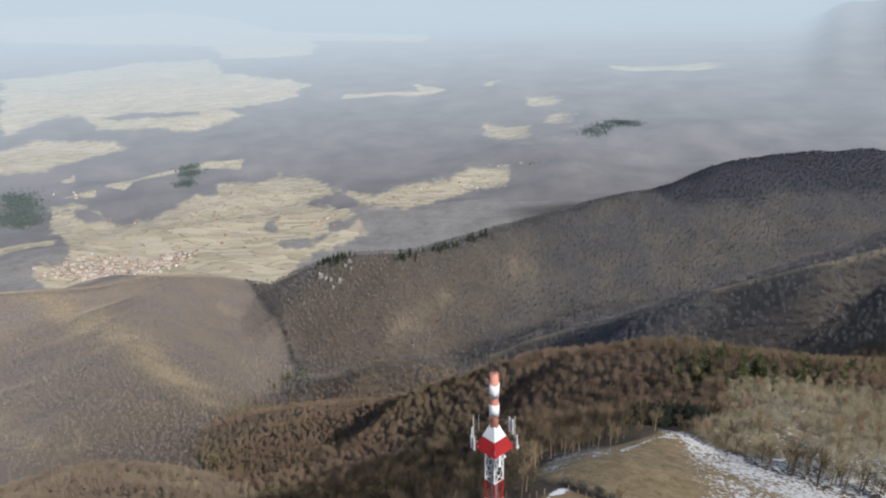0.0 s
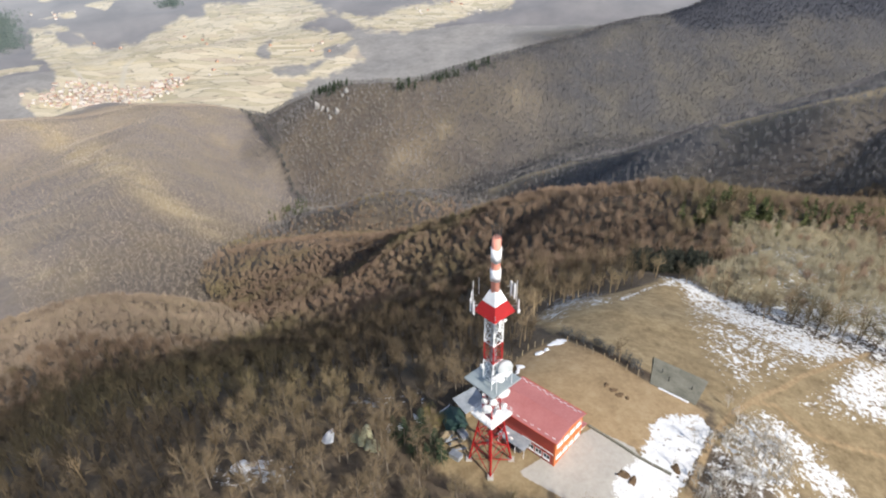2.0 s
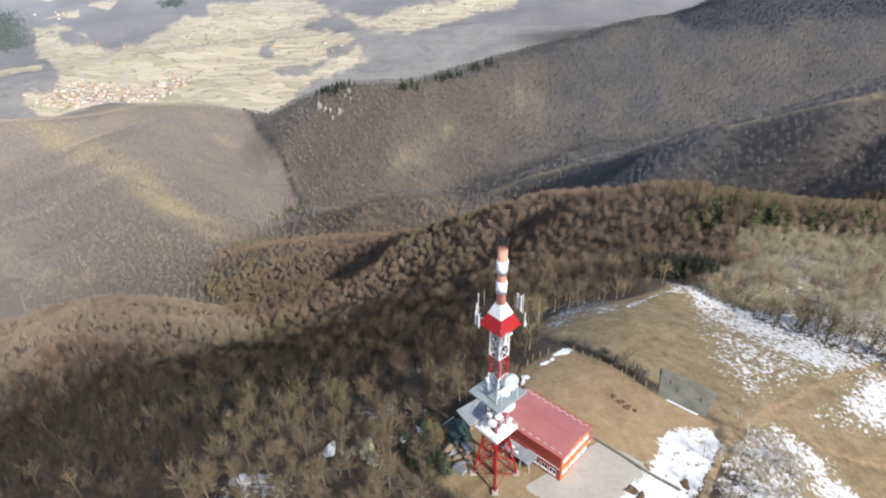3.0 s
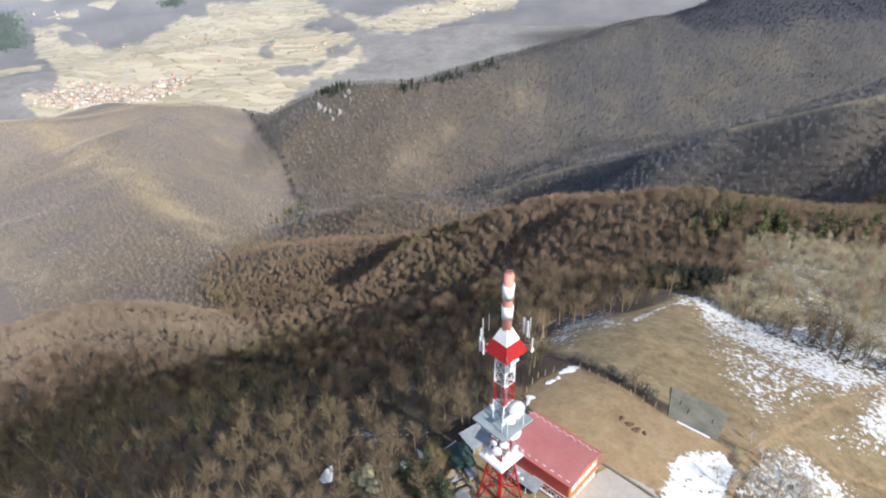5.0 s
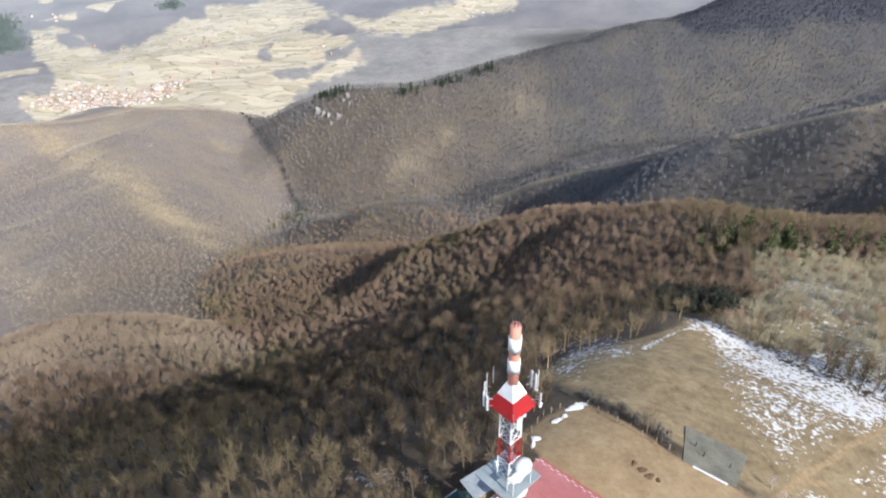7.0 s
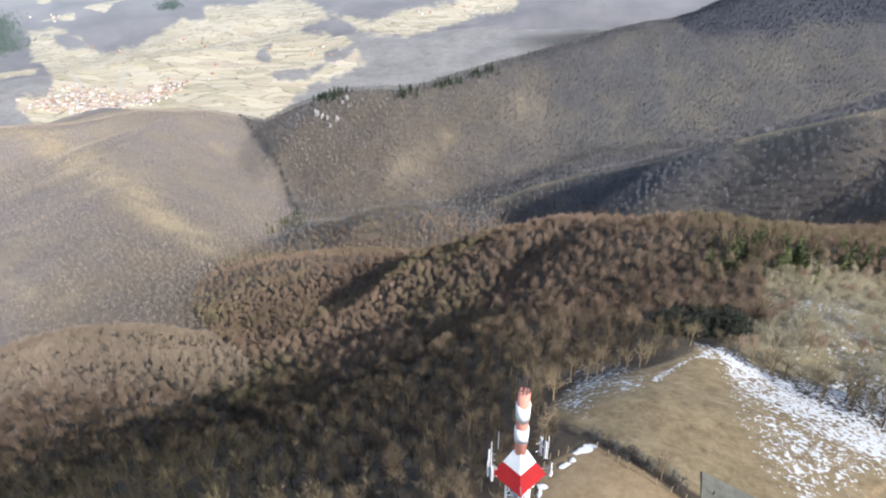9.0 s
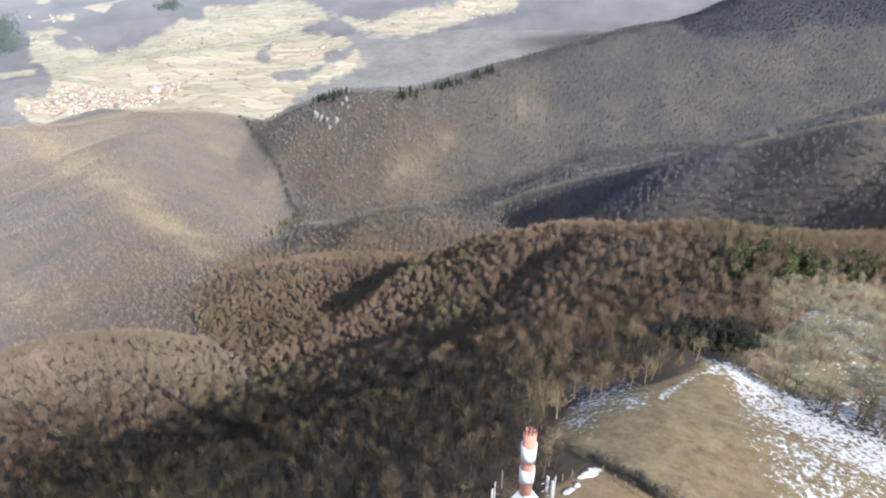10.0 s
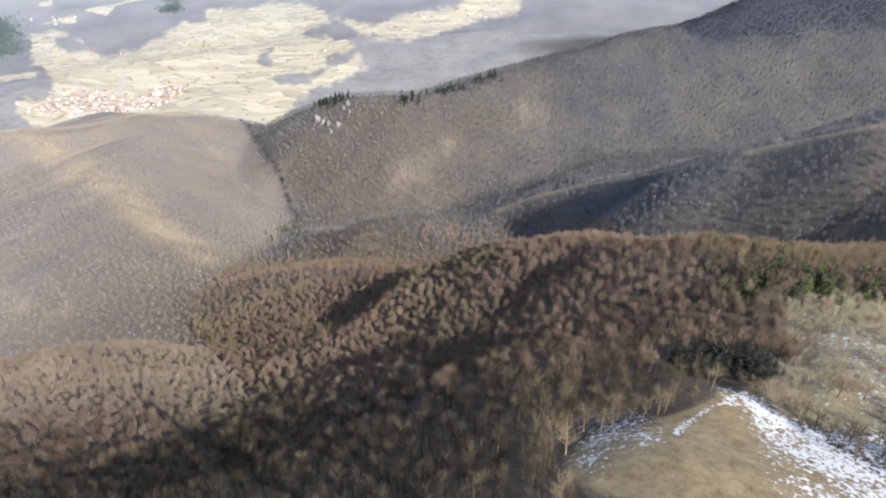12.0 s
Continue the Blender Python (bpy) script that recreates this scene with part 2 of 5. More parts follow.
VALLEY = -420.0
RIDGES = [
    # the summit with its meadow
    ([(-130, -140, 4), (-45, -20, 2.5), (0, 3, 1.6), (30, 10, -0.6), (60, 26, -9), (90, 45, -14.5), (170, 60, -24), (320, 60, -74)], 0.72, 0.35, 28, 260),
    ([(15, 10, 0), (33, 45, -6.5), (48, 76, -19.5), (58, 92, -31), (66, 125, -44)], 0.74, 0.14, 12, 60),
    # the open plateau between the meadow and the knoll
    ([(50, 70, -21.5), (62, 78, -22.5), (82, 84, -24), (99, 108, -33), (94, 124, -38.5)], 0.9, 0.26, 10, 60),
    # the bank at the head of the ravine
    ([(11, 20, -3.5), (15, 44, -10.5), (10, 64, -24)], 0.74, 0.5, 8, 30),
    # the wooded spur that runs down to the stream
    ([(330, 130, -75), (160, 142, -52), (118, 150, -51), (88, 148, -39.5), (64, 168, -44), (38, 240, -91), (10, 360, -171), (-11, 460, -246), (-80, 500, -254), (-116, 515, -253), (-167, 540, -280), (-215, 605, -316)], 0.72, 0.42, 14, 260),
    ([(20, 215, -78), (-60, 292, -152), (-110, 318, -183), (-160, 324, -201), (-205, 330, -216)], 0.30, 0.50, 9, 120),
    ([(40, 88, -31), (20, 98, -40), (-11, 100, -48), (-33, 130, -75), (-72, 161, -109), (-126, 211, -155), (-170, 262, -193)], 0.56, 0.54, 8, 260),
    # the full flank of the spur above the ravine
    ([(10, 200, -98), (-30, 214, -110), (-70, 207, -126), (-120, 258, -168), (-155, 288, -196)], 0.42, 0.4, 16, 100),
    # the long shoulder on the west side
    ([(-45, -20, 4), (-75, 12, -9), (-130, 70, -57), (-171, 130, -93), (-206, 200, -129), (-237, 280, -195), (-330, 385, -207), (-390, 560, -243), (-470, 760, -292), (-505, 950, -329), (-440, 1020, -368), (-405, 1090, -415)], 0.21, 0.55, 14, 300),
    ([(-505, 950, -331), (-619, 900, -326), (-722, 850, -314), (-900, 780, -300)], 0.21, 0.4, 14, 300),
    # the great slope on the east side and its front spur
    ([(-387, 1000, -375), (-290, 950, -318), (-212, 900, -276), (-101, 850, -255), (-9, 880, -241), (107, 950, -236), (199, 1020, -234), (357, 1120, -228), (474, 1200, -211), (699, 1300, -207), (900, 1330, -221), (1500, 1400, -260)], 0.52, 0.46, 22, 500),
    ([(700, 380, -20), (430, 390, -50), (265, 404, -96), (201, 440, -131), (167, 520, -190), (106, 590, -243), (20, 620, -294), (-80, 640, -324)], 0.43, 0.33, 12, 260),
    # an unseen hill added beside the summit on the east to shade the front spur
    ([(380, -120, 40), (430, 60, 80), (480, 190, 86), (570, 260, 55), (720, 290, 5)], 0.8, 0.6, 30, 600),
]


def height(x, y):
    x, y = np.asarray(x, float), np.asarray(y, float)
    soft = 5.0
    layers = [ridge(x, y, *r) for r in RIDGES] + [np.full(x.shape, VALLEY)]
    top = np.max(layers, axis=0)
    z = top + soft * np.log(sum(np.exp((layer - top) / soft) for layer in layers))
    far = np.hypot(x - 15, y - 20)
    rough = np.clip((far - 55) / 150, 0, 1)
    hill = np.clip((z - VALLEY) / 60, 0, 1)
    z = z - 0.8 + rough * hill * (3.4 * value_noise(x, y, 74, 1) + 1.3 * value_noise(x, y, 27, 2)) + 0.25 * value_noise(x, y, 9, 3) * np.clip((far - 25) / 20, 0, 1)
    z = z - 1.5 * np.exp(-((x - 6) ** 2 + (y - 2) ** 2) / 22.0 ** 2)
    ribs = np.clip((x + 260) / 120, 0, 1) * np.clip((y - 520) / 120, 0, 1) * hill
    along_slope = 0.86 * x + 0.5 * y + 26 * value_noise(x, y, 130, 8)
    z = z + ribs * (5.5 * value_noise(along_slope, 0.25 * y - 0.4 * x, 95, 9) + 2.6 * value_noise(along_slope, 0.25 * y - 0.4 * x, 38, 10) + 1.2 * value_noise(x, y, 16, 13))
    roll = np.clip((x + 250) / 500, 0, 1)
    return z + (1 - hill) * ((13 + 10 * roll) * value_noise(x, y, 330, 4) + 9 * value_noise(x, y, 140, 5) + 26 * roll * (1 + value_noise(x, y, 620, 6)))


EYE_X, EYE_Y, EYE_Z = -4.0, -75.0, 93.0
BEND, REACH = 1750.0, 2950.0


def plan(x, y):
    """True distance on the plain of a place on the sheet: past BEND the plain is drawn together towards the skyline."""
    d = np.hypot(x - EYE_X, y - EYE_Y)
    near = BEND / np.maximum(1 - (d - BEND) / REACH, 0.006)
    return np.where(d < BEND, d, near), d


def land(x, y):
    z = height(x, y)
    true, d = plan(x, y)
    return np.where(d < BEND, z, EYE_Z + (z - EYE_Z) * d / true)


def zat(x, y):
    return float(land(np.array([x]), np.array([y]))[0])


def inside(x, y, corners):
    """Which places lie inside a polygon, by distance to its sides: positive within, in metres."""
    hit, near = np.zeros(x.shape, bool), np.full(x.shape, 1e9)
    for (ax, ay), (bx, by) in zip(corners, corners[1:] + corners[:1]):
        cross = (ay > y) != (by > y)
        hit ^= cross & (x < (bx - ax) * (y - ay) / ((by - ay) or 1e-9) + ax)
        dx, dy = bx - ax, by - ay
        t = np.clip(((x - ax) * dx + (y - ay) * dy) / (dx * dx + dy * dy), 0, 1)
        near = np.minimum(near, np.hypot(x - ax - t * dx, y - ay - t * dy))
    return np.where(hit, near, -near)


def along(x, y, line):
    near = np.full(x.shape, 1e9)
    for (ax, ay), (bx, by) in zip(line, line[1:]):
        dx, dy = bx - ax, by - ay
        t = np.clip(((x - ax) * dx + (y - ay) * dy) / (dx * dx + dy * dy), 0, 1)
        near = np.minimum(near, np.hypot(x - ax - t * dx, y - ay - t * dy))
    return near


FIELD = [(5, 23), (9, 29), (15, 33), (21, 28.5), (29, 19.5), (39.5, 12.5), (36, 8), (25, 1.5), (15, 6), (7, 15)]
MEADOW = [(15, 36), (12.5, 46), (15, 56), (24, 60), (36, 68), (49, 77), (54, 74), (62, 61), (70, 50), (84, 40), (112, 32), (118, 20), (75, -8), (48, -6), (38, 6), (42, 14), (30, 21), (22, 30)]
YARD = [(-8, -3), (0, -8), (10, -10), (24, -14), (34, -8), (28, 2), (20, 6), (8, 16), (0, 16), (-9, 10)]
PAVED = [(4.5, -2.5), (10, -6), (20, -12), (26, -1), (24, 2.5), (17.5, 6)]
SNOW_LOW = [(28.0, 7.4), (29.5, 9.5), (32.6, 10.6), (37.7, 11.9), (39.0, 8.0), (34.5, 1.0), (30.5, -4.4), (24, -12), (16, -12), (20.5, -3.2), (25.0, 1.5), (26.5, 4.8)]
# old snow on the meadow: edge, how closely it lies, width of the ragged margin
SNOW = [
    ([(49.0, 77), (56.3, 76.6), (61.5, 70.2), (68.3, 64.3), (72, 58), (76, 53.4), (80.0, 45.6), (85, 38), (72.6, 35.8), (67.3, 37.6), (62.2, 41.2), (56.8, 47.1), (52.9, 52.7), (51.2, 63.5)], 0.70, 7),
    ([(32.5, 58.8), (42.1, 68.7), (50.0, 74.5), (51, 70.5), (48, 70.2), (42.4, 66.4), (33.3, 57.3)], 0.85, 1.6),
    ([(51.1, 62.0), (52.4, 51.7), (57.3, 47.1), (67.3, 38.1), (72.6, 36.2), (61.7, 30.8), (54.7, 25.0), (49.1, 19.0), (46.8, 21.6), (45.8, 28.6), (46.2, 37.0), (47.8, 46.9)], 0.49, 9),
    ([(56, 74), (64, 68), (70.1, 68), (80, 70.0), (110, 72), (98, 40), (79.0, 39.6), (74.9, 48.7), (68.4, 51.6), (60, 62)], 0.60, 7),
    ([(70.0, 28.3), (78.7, 35.9), (87.7, 41.2), (110, 30), (96, 10), (76.4, 20.3), (74.0, 21.8), (69.8, 22.9), (68.2, 25.5)], 0.68, 6),
    ([(60.2, 21.6), (69.6, 28.4), (69.8, 22.9), (74.7, 19.0), (67.6, 18.1), (61.1, 18.4)], 0.48, 4),
    ([(52.0, 17.6), (55.2, 14.9), (58.3, 11.7), (60.8, 10.0), (58.2, 6.8), (61.3, 4.3), (62, -4), (54, -4), (52.8, 4.4), (50.9, 12.3), (49.5, 15.5)], 0.68, 4),
    ([(41.2, 8.5), (49.5, 15.5), (51.9, 12.3), (52.8, -3), (31.9, -6.1), (35.0, 1.1)], 0.50, 4),
    ([(13, 50), (16, 60), (22, 60), (19, 50), (16, 44)], 0.56, 6),
]


def straw_and_crest_light(x, y):
    """Dry grass between the trees in a broken band across the western shoulder and on the eastern slope, plus sunlight
    painted along the spur crest.
    """
    west = np.exp(-(along(x, y, [(-860, 920), (-730, 878), (-640, 845), (-540, 745), (-469, 663), (-341, 530), (-303, 503), (-258, 484)]) / 22) ** 2)
    wide = np.exp(-(along(x, y, [(-540, 745), (-469, 663), (-400, 590)]) / 45) ** 2)
    east = np.exp(-(along(x, y, [(-105, 715), (-67, 744), (-45, 764)]) / 16) ** 2) + 0.6 * np.exp(-((x - 60) / 30) ** 2 - ((y - 830) / 40) ** 2)
    low = np.exp(-(along(x, y, [(-420, 400), (-347, 335), (-300, 330)]) / 14) ** 2)
    torn = value_noise(x, y, 60, 81) * 0.4 + value_noise(x, y, 21, 82) * 0.45 + value_noise(x, y, 9, 83) * 0.4
    # the last term is the painted sunlight on the front spur's crest
    return (west + 0.5 * wide + 0.55 * east + 0.5 * low) * (0.6 + torn) + 1.1 * np.exp(-(along(x, y, [(20, 620), (106, 590), (167, 520), (201, 440), (265, 404), (430, 390)]) / 6) ** 2)


HEATH = [(56, 80), (66, 66), (100, 46), (170, 60), (180, 120), (140, 146), (100, 142), (88, 132), (80, 108), (70, 96)]


def heath(x, y):
    """Open dry heath with thin pale scrub beyond the meadow: 1 inside, 0 outside."""
    return np.clip(0.5 + (inside(x, y, HEATH) + 4 * value_noise(x, y, 13, 51)) / 12, 0, 1)


def summit_shade(x, y):
    """Strip along the far eastern summit where cloud shade is put into the woods' colour."""
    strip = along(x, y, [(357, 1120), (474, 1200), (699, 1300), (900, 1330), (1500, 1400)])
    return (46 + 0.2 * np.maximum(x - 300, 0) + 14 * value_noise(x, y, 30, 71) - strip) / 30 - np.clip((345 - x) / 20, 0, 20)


def masks(x, y):
    true, d = plan(x, y)
    wob = 2.0 * value_noise(x, y, 12, 11) + 1.0 * value_noise(x, y, 5, 12)
    fld, mead = inside(x, y, FIELD), inside(x, y, MEADOW)
    yard, paved = inside(x, y, YARD), inside(x, y, PAVED)
    track_way = np.minimum(along(x, y, [(31, -6), (38.1, 6.0), (43.7, 13), (51.8, 20.2), (59.5, 25.3), (64.7, 29.6), (77, 37.4), (86, 43)]), along(x, y, [(50, 18.4), (54.6, 18.8), (59, 13.3), (64.8, 12), (71, 11.4), (90, 8)]))
    ditch = along(x, y, [(15.5, 36.5), (20.5, 30.3), (26.6, 24.6), (31, 20.6)])
    out = {}
    out["open_land"] = np.clip(0.5 + (np.maximum(np.maximum(fld, mead), yard) + wob) / 6, 0, 1)
    out["heath"] = heath(x, y)
    out["field"] = np.clip(0.5 + (fld + 0.4 * wob) / 3, 0, 1)
    out["paved"] = np.clip(0.5 + paved / 1.5, 0, 1)
    out["track"] = np.clip(1.1 - track_way / 0.95, 0, 1)
    out["ditch"] = np.clip(1.0 - ditch / 2.0, 0, 1)
    snow = np.zeros(x.shape)
    for edge, amount, soft in SNOW:
        snow = np.maximum(snow, amount * np.clip(0.5 + (inside(x, y, edge) + 0.5 * wob) / soft, 0, 1))
    low = np.clip(0.5 + inside(x, y, SNOW_LOW) / 1.6, 0, 1)
    woods = 0.40 * np.exp(-((x - 100) / 34) ** 2 - ((y - 100) / 34) ** 2) + 0.34 * np.exp(-((x - 84) / 16) ** 2 - ((y - 58) / 14) ** 2) + 0.55 * np.exp(-((x - 24) / 8) ** 2 - ((y - 63) / 12) ** 2)
    woods = woods + 0.5 * np.exp(-((x + 38) / 7) ** 2 - ((y + 5) / 4) ** 2) + 0.42 * np.exp(-((x + 20) / 10) ** 2 - ((y - 16) / 4) ** 2)
    out["snow"] = np.clip(np.maximum(np.maximum(snow, low), woods) * (1 - 0.8 * out["track"]), 0, 1)
    h = height(x, y)
    valley = np.clip((-385 - h) / 20, 0, 1) * (y > 900)
    az = np.degrees(np.arctan2(x - EYE_X, y - EYE_Y))
    lg = np.log(true)
    az = az + 0.35 * value_noise(lg * 1000, az * 20, 60, 61) + 0.2 * value_noise(lg * 1000, az * 20, 17, 62)
    deep = 14.0 * lg

    def belt(edge):
        return inside(az, deep, [(a, 14.0 * math.log(r)) for a, r in edge])

    farm = np.max([belt(f) / 0.45 for f in FARMS] + [belt(f) / 0.16 for f in STRIPS], axis=0)
    farm = np.minimum(farm, np.min([-belt(f) / 0.3 for f in COPSES], axis=0))
    farm = farm + 0.35 * value_noise(az * 12, lg * 150, 9, 21) + 0.3 * value_noise(az * 12, lg * 150, 3.5, 22)
    out["farmland"] = np.clip(0.5 + 0.5 * farm, 0, 1) * valley
    out["valley"] = valley
    brook_x = np.where(y > 665, -222 - 0.5 * (y - 665), np.interp(y, [100, 208, 255, 308, 340, 440, 560, 665], [-60, -126, -160, -200, -215, -235, -228, -222]))
    out["paled_litter"] = np.clip((np.maximum(y, -1.6 * x) - 240) / 420, 0, 1) * (0.28 + 0.72 * np.clip((brook_x - x) / 40 + 0.5, 0, 1))
    # where haze and shade are painted into the ground, stronger eastwards
    out["shaded_litter"] = np.clip((y - 300) / 120, 0, 1) * np.clip((x + 150) / 300, 0, 1)
    out["summit_shade_litter"] = np.clip(0.5 + summit_shade(x, y), 0, 1)
    # dry grass, and the sunlit spur crest painted in the same colour
    out["straw"] = np.clip(straw_and_crest_light(x, y), 0, 1)
    dx, dy = (true / np.maximum(d, 1)) * (x - EYE_X), (true / np.maximum(d, 1)) * (y - EYE_Y)

    def way(bearings):
        return along(dx, dy, [(r * math.sin(math.radians(a)), r * math.cos(math.radians(a))) for a, r in bearings])

    lanes = way([(-33.6, 2210), (-33.4, 2050), (-34.0, 1910), (-32.6, 1840), (-31.7, 1710), (-31.4, 1600), (-31.0, 1500)])
    lanes = np.minimum(lanes, way([(-38, 1940), (-34.0, 1910)]))
    lanes = np.minimum(lanes, way([(-29.0, 1480), (-28.9, 1600), (-28.3, 1720), (-27.4, 1760)]))
    out["lane"] = np.clip(1.4 - lanes / 5.0, 0, 1) * valley
    return out


# open farmland on the plain, each field belt as (bearing, distance) round its edge, and the copses inside it
VILLAGE_FIELDS = [(-35.6, 1490), (-36.0, 1610), (-33.9, 1610), (-32.9, 1830), (-34.2, 1910), (-33.5, 2210), (-31.7, 2200), (-30.5, 2040), (-29.6, 1920), (-26.8, 1910), (-24.5, 2010), (-23.1, 2050), (-21.7, 2030), (-21.1, 2180), (-18.3, 2170), (-16.5, 2280), (-13.0, 2150), (-12.3, 1920), (-14.6, 1850), (-13.3, 1810), (-10.1, 1680), (-9.4, 1520), (-11.8, 1480), (-15.8, 1390), (-18.0, 1250), (-17.5, 1050), (-26.1, 1050), (-33.0, 1100)]
RIVER_FIELDS = [(-12.6, 1990), (-8.7, 1880), (-9.3, 1840), (-5.8, 1970), (-1.8, 2000), (-0.3, 2150), (3.1, 2190), (5.5, 2340), (7.6, 2620), (5.9, 3070), (6.6, 3290), (8.7, 3220), (9.7, 2810), (9.2, 2610), (6.0, 2240), (3.4, 2140), (2.6, 1930), (0.7, 1930), (-1.8, 1820), (-5.8, 1710), (-9.8, 1770)]
PLAIN_FIELDS = [(-35.8, 3790), (-35.0, 7100), (-31.1, 7570), (-25.7, 8330), (-20.8, 8320), (-19.7, 6340), (-13.2, 5070), (-14.7, 4400), (-20.1, 4010), (-18.8, 3670), (-22.9, 3200), (-29.3, 3620), (-30.2, 4170), (-32.8, 4100)]
SKYLINE_FIELDS = [(-34.5, 16770), (-34.3, 29090), (-23.3, 32290), (-18.4, 22780), (-12.1, 10570), (-13.0, 8400), (-20.0, 8200), (-20.3, 11130), (-31.1, 15670)]
FARMS = [
    VILLAGE_FIELDS, RIVER_FIELDS, PLAIN_FIELDS, SKYLINE_FIELDS,
    [(0.7, 3130), (5.9, 2910), (7.3, 2680), (5.0, 2540), (0.7, 2780)],
    [(4.5, 3870), (8.2, 3930), (8.1, 3650), (6.1, 3480), (4.9, 3550)],
    [(-38, 2700), (-38, 3270), (-33.8, 3480), (-28.7, 3220), (-27.7, 3020), (-30.8, 2920), (-33.6, 2680)],
]
STRIPS = [
    [(-30.1, 2340), (-28.6, 2430), (-25.9, 2500), (-22.8, 2560), (-19.2, 2520), (-19.8, 2390), (-23.3, 2460), (-27.6, 2420), (-28.8, 2240)],
    [(-33.2, 2500), (-31.8, 2600), (-32.0, 2500)], [(-33.2, 2310), (-30.9, 2320), (-30.8, 2250)],
    [(-18.1, 17240), (-3.4, 13210), (-4.1, 10570), (-17.3, 12710)], [(0.6, 4460), (2.7, 4940), (1.7, 4430)],
    [(-11.0, 4220), (-3.5, 4270), (-1.9, 4400), (-5.2, 4810), (-4.5, 4410), (-10.6, 4390)],
    [(10.9, 5800), (24.9, 6300), (25.4, 5490), (11.2, 5430)], [(-40, 1830), (-33.5, 1830), (-34, 1780), (-40, 1760)],
]
COPSES = [
    [(-36, 1750), (-33.1, 1760), (-33.6, 1630), (-36, 1600)], [(-32.8, 2140), (-31.2, 2090), (-29.9, 1950), (-31.5, 1970)], [(-13.0, 1650), (-9.7, 1670), (-11.0, 1590), (-12.7, 1560)],
    [(-18.2, 1740), (-17.0, 1760), (-17.4, 1620), (-18.1, 1660)], [(-17.4, 1540), (-13.6, 1540), (-12.1, 1590), (-14.2, 1500), (-16.6, 1490)], [(-29, 4050), (-22, 3900), (-22, 3750), (-28, 3800)],
]


def grid_mesh(name, xs, ys, zs, material_, attributes):
    """A sheet from rows and columns of places, with a value for each named attribute."""
    rows, cols = xs.shape
    me = bpy.data.meshes.new(name)
    idx = np.arange(rows * cols).reshape(rows, cols)
    quads = np.stack([idx[:-1, :-1], idx[:-1, 1:], idx[1:, 1:], idx[1:, :-1]], -1).reshape(-1, 4)
    me.vertices.add(rows * cols)
    me.vertices.foreach_set("co", np.stack([xs, ys, zs], -1).ravel())
    me.loops.add(quads.size)
    me.loops.foreach_set("vertex_index", quads.ravel())
    me.polygons.add(len(quads))
    me.polygons.foreach_set("loop_start", np.arange(0, quads.size, 4))
    me.update(calc_edges=True)
    me.polygons.foreach_set("use_smooth", np.ones(len(quads), bool))
    for key, values in attributes.items():
        me.attributes.new(key, "FLOAT", "POINT").data.foreach_set("value", values.ravel().astype(np.float32))
    me.materials.append(material_)
    return new(name, me)


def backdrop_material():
    """The far plain: woods, fields and pale strips, with winter haze put in as a glow."""
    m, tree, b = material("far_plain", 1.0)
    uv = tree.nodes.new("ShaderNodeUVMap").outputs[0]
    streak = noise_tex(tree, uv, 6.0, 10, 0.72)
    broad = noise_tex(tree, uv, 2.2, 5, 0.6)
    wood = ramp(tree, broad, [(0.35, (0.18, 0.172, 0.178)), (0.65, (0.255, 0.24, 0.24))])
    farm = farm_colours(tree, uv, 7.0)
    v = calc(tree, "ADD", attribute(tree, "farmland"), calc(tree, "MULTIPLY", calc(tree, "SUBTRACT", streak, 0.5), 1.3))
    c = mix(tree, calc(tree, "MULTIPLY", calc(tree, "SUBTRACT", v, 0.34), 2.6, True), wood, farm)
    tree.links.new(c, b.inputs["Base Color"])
    # haze painted as pale blue emission, mixed in by distance
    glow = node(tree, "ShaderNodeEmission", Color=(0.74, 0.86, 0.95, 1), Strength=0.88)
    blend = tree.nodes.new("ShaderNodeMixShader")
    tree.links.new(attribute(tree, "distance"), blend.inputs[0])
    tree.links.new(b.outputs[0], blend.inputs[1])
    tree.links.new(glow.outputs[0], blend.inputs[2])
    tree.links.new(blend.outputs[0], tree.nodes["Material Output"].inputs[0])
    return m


fine_az = np.arange(-46, 46.01, 0.2)
AZ = np.radians(np.concatenate([np.arange(-180, -46, 3.0), fine_az, np.arange(49, 181, 3.0)]))
RAD = [0.5]
while RAD[-1] < BEND:
    RAD.append(RAD[-1] + max(0.9, min(RAD[-1] * 0.011, 9.0)))
RAD[-1] = BEND
rr, aa = np.meshgrid(np.array(RAD), AZ, indexing="ij")
gx, gy = EYE_X + rr * np.sin(aa), EYE_Y + rr * np.cos(aa)
ground = tagged(grid_mesh("ground", gx[:, ::-1], gy[:, ::-1], land(gx, gy)[:, ::-1], M_GROUND, {k: v[:, ::-1] for k, v in masks(gx, gy).items()}), "brown winter hills with leaf litter, dry grass and old snow", "ground", kind="structure")
rad = np.concatenate([np.linspace(BEND, 3000, 120), np.linspace(3000, 4660, 110)[1:]])
rr, aa = np.meshgrid(rad, AZ, indexing="ij")
gx, gy = EYE_X + rr * np.sin(aa), EYE_Y + rr * np.cos(aa)
true, dist = plan(gx, gy)
deg = np.degrees(aa)
zz = land(gx, gy)
peak = np.exp(-((deg - 31.5) / 3.4) ** 2) + 0.4 * np.exp(-((deg - 27) / 1.6) ** 2) + 0.25 * np.exp(-((deg - 40) / 5.0) ** 2)
zz = zz + 170 * peak * np.clip((dist - 3300) / 900, 0, 1) ** 1.3 + 150 * np.clip((dist - 4330) / 330, 0, 1) ** 1.6
far_masks = masks(gx, gy)
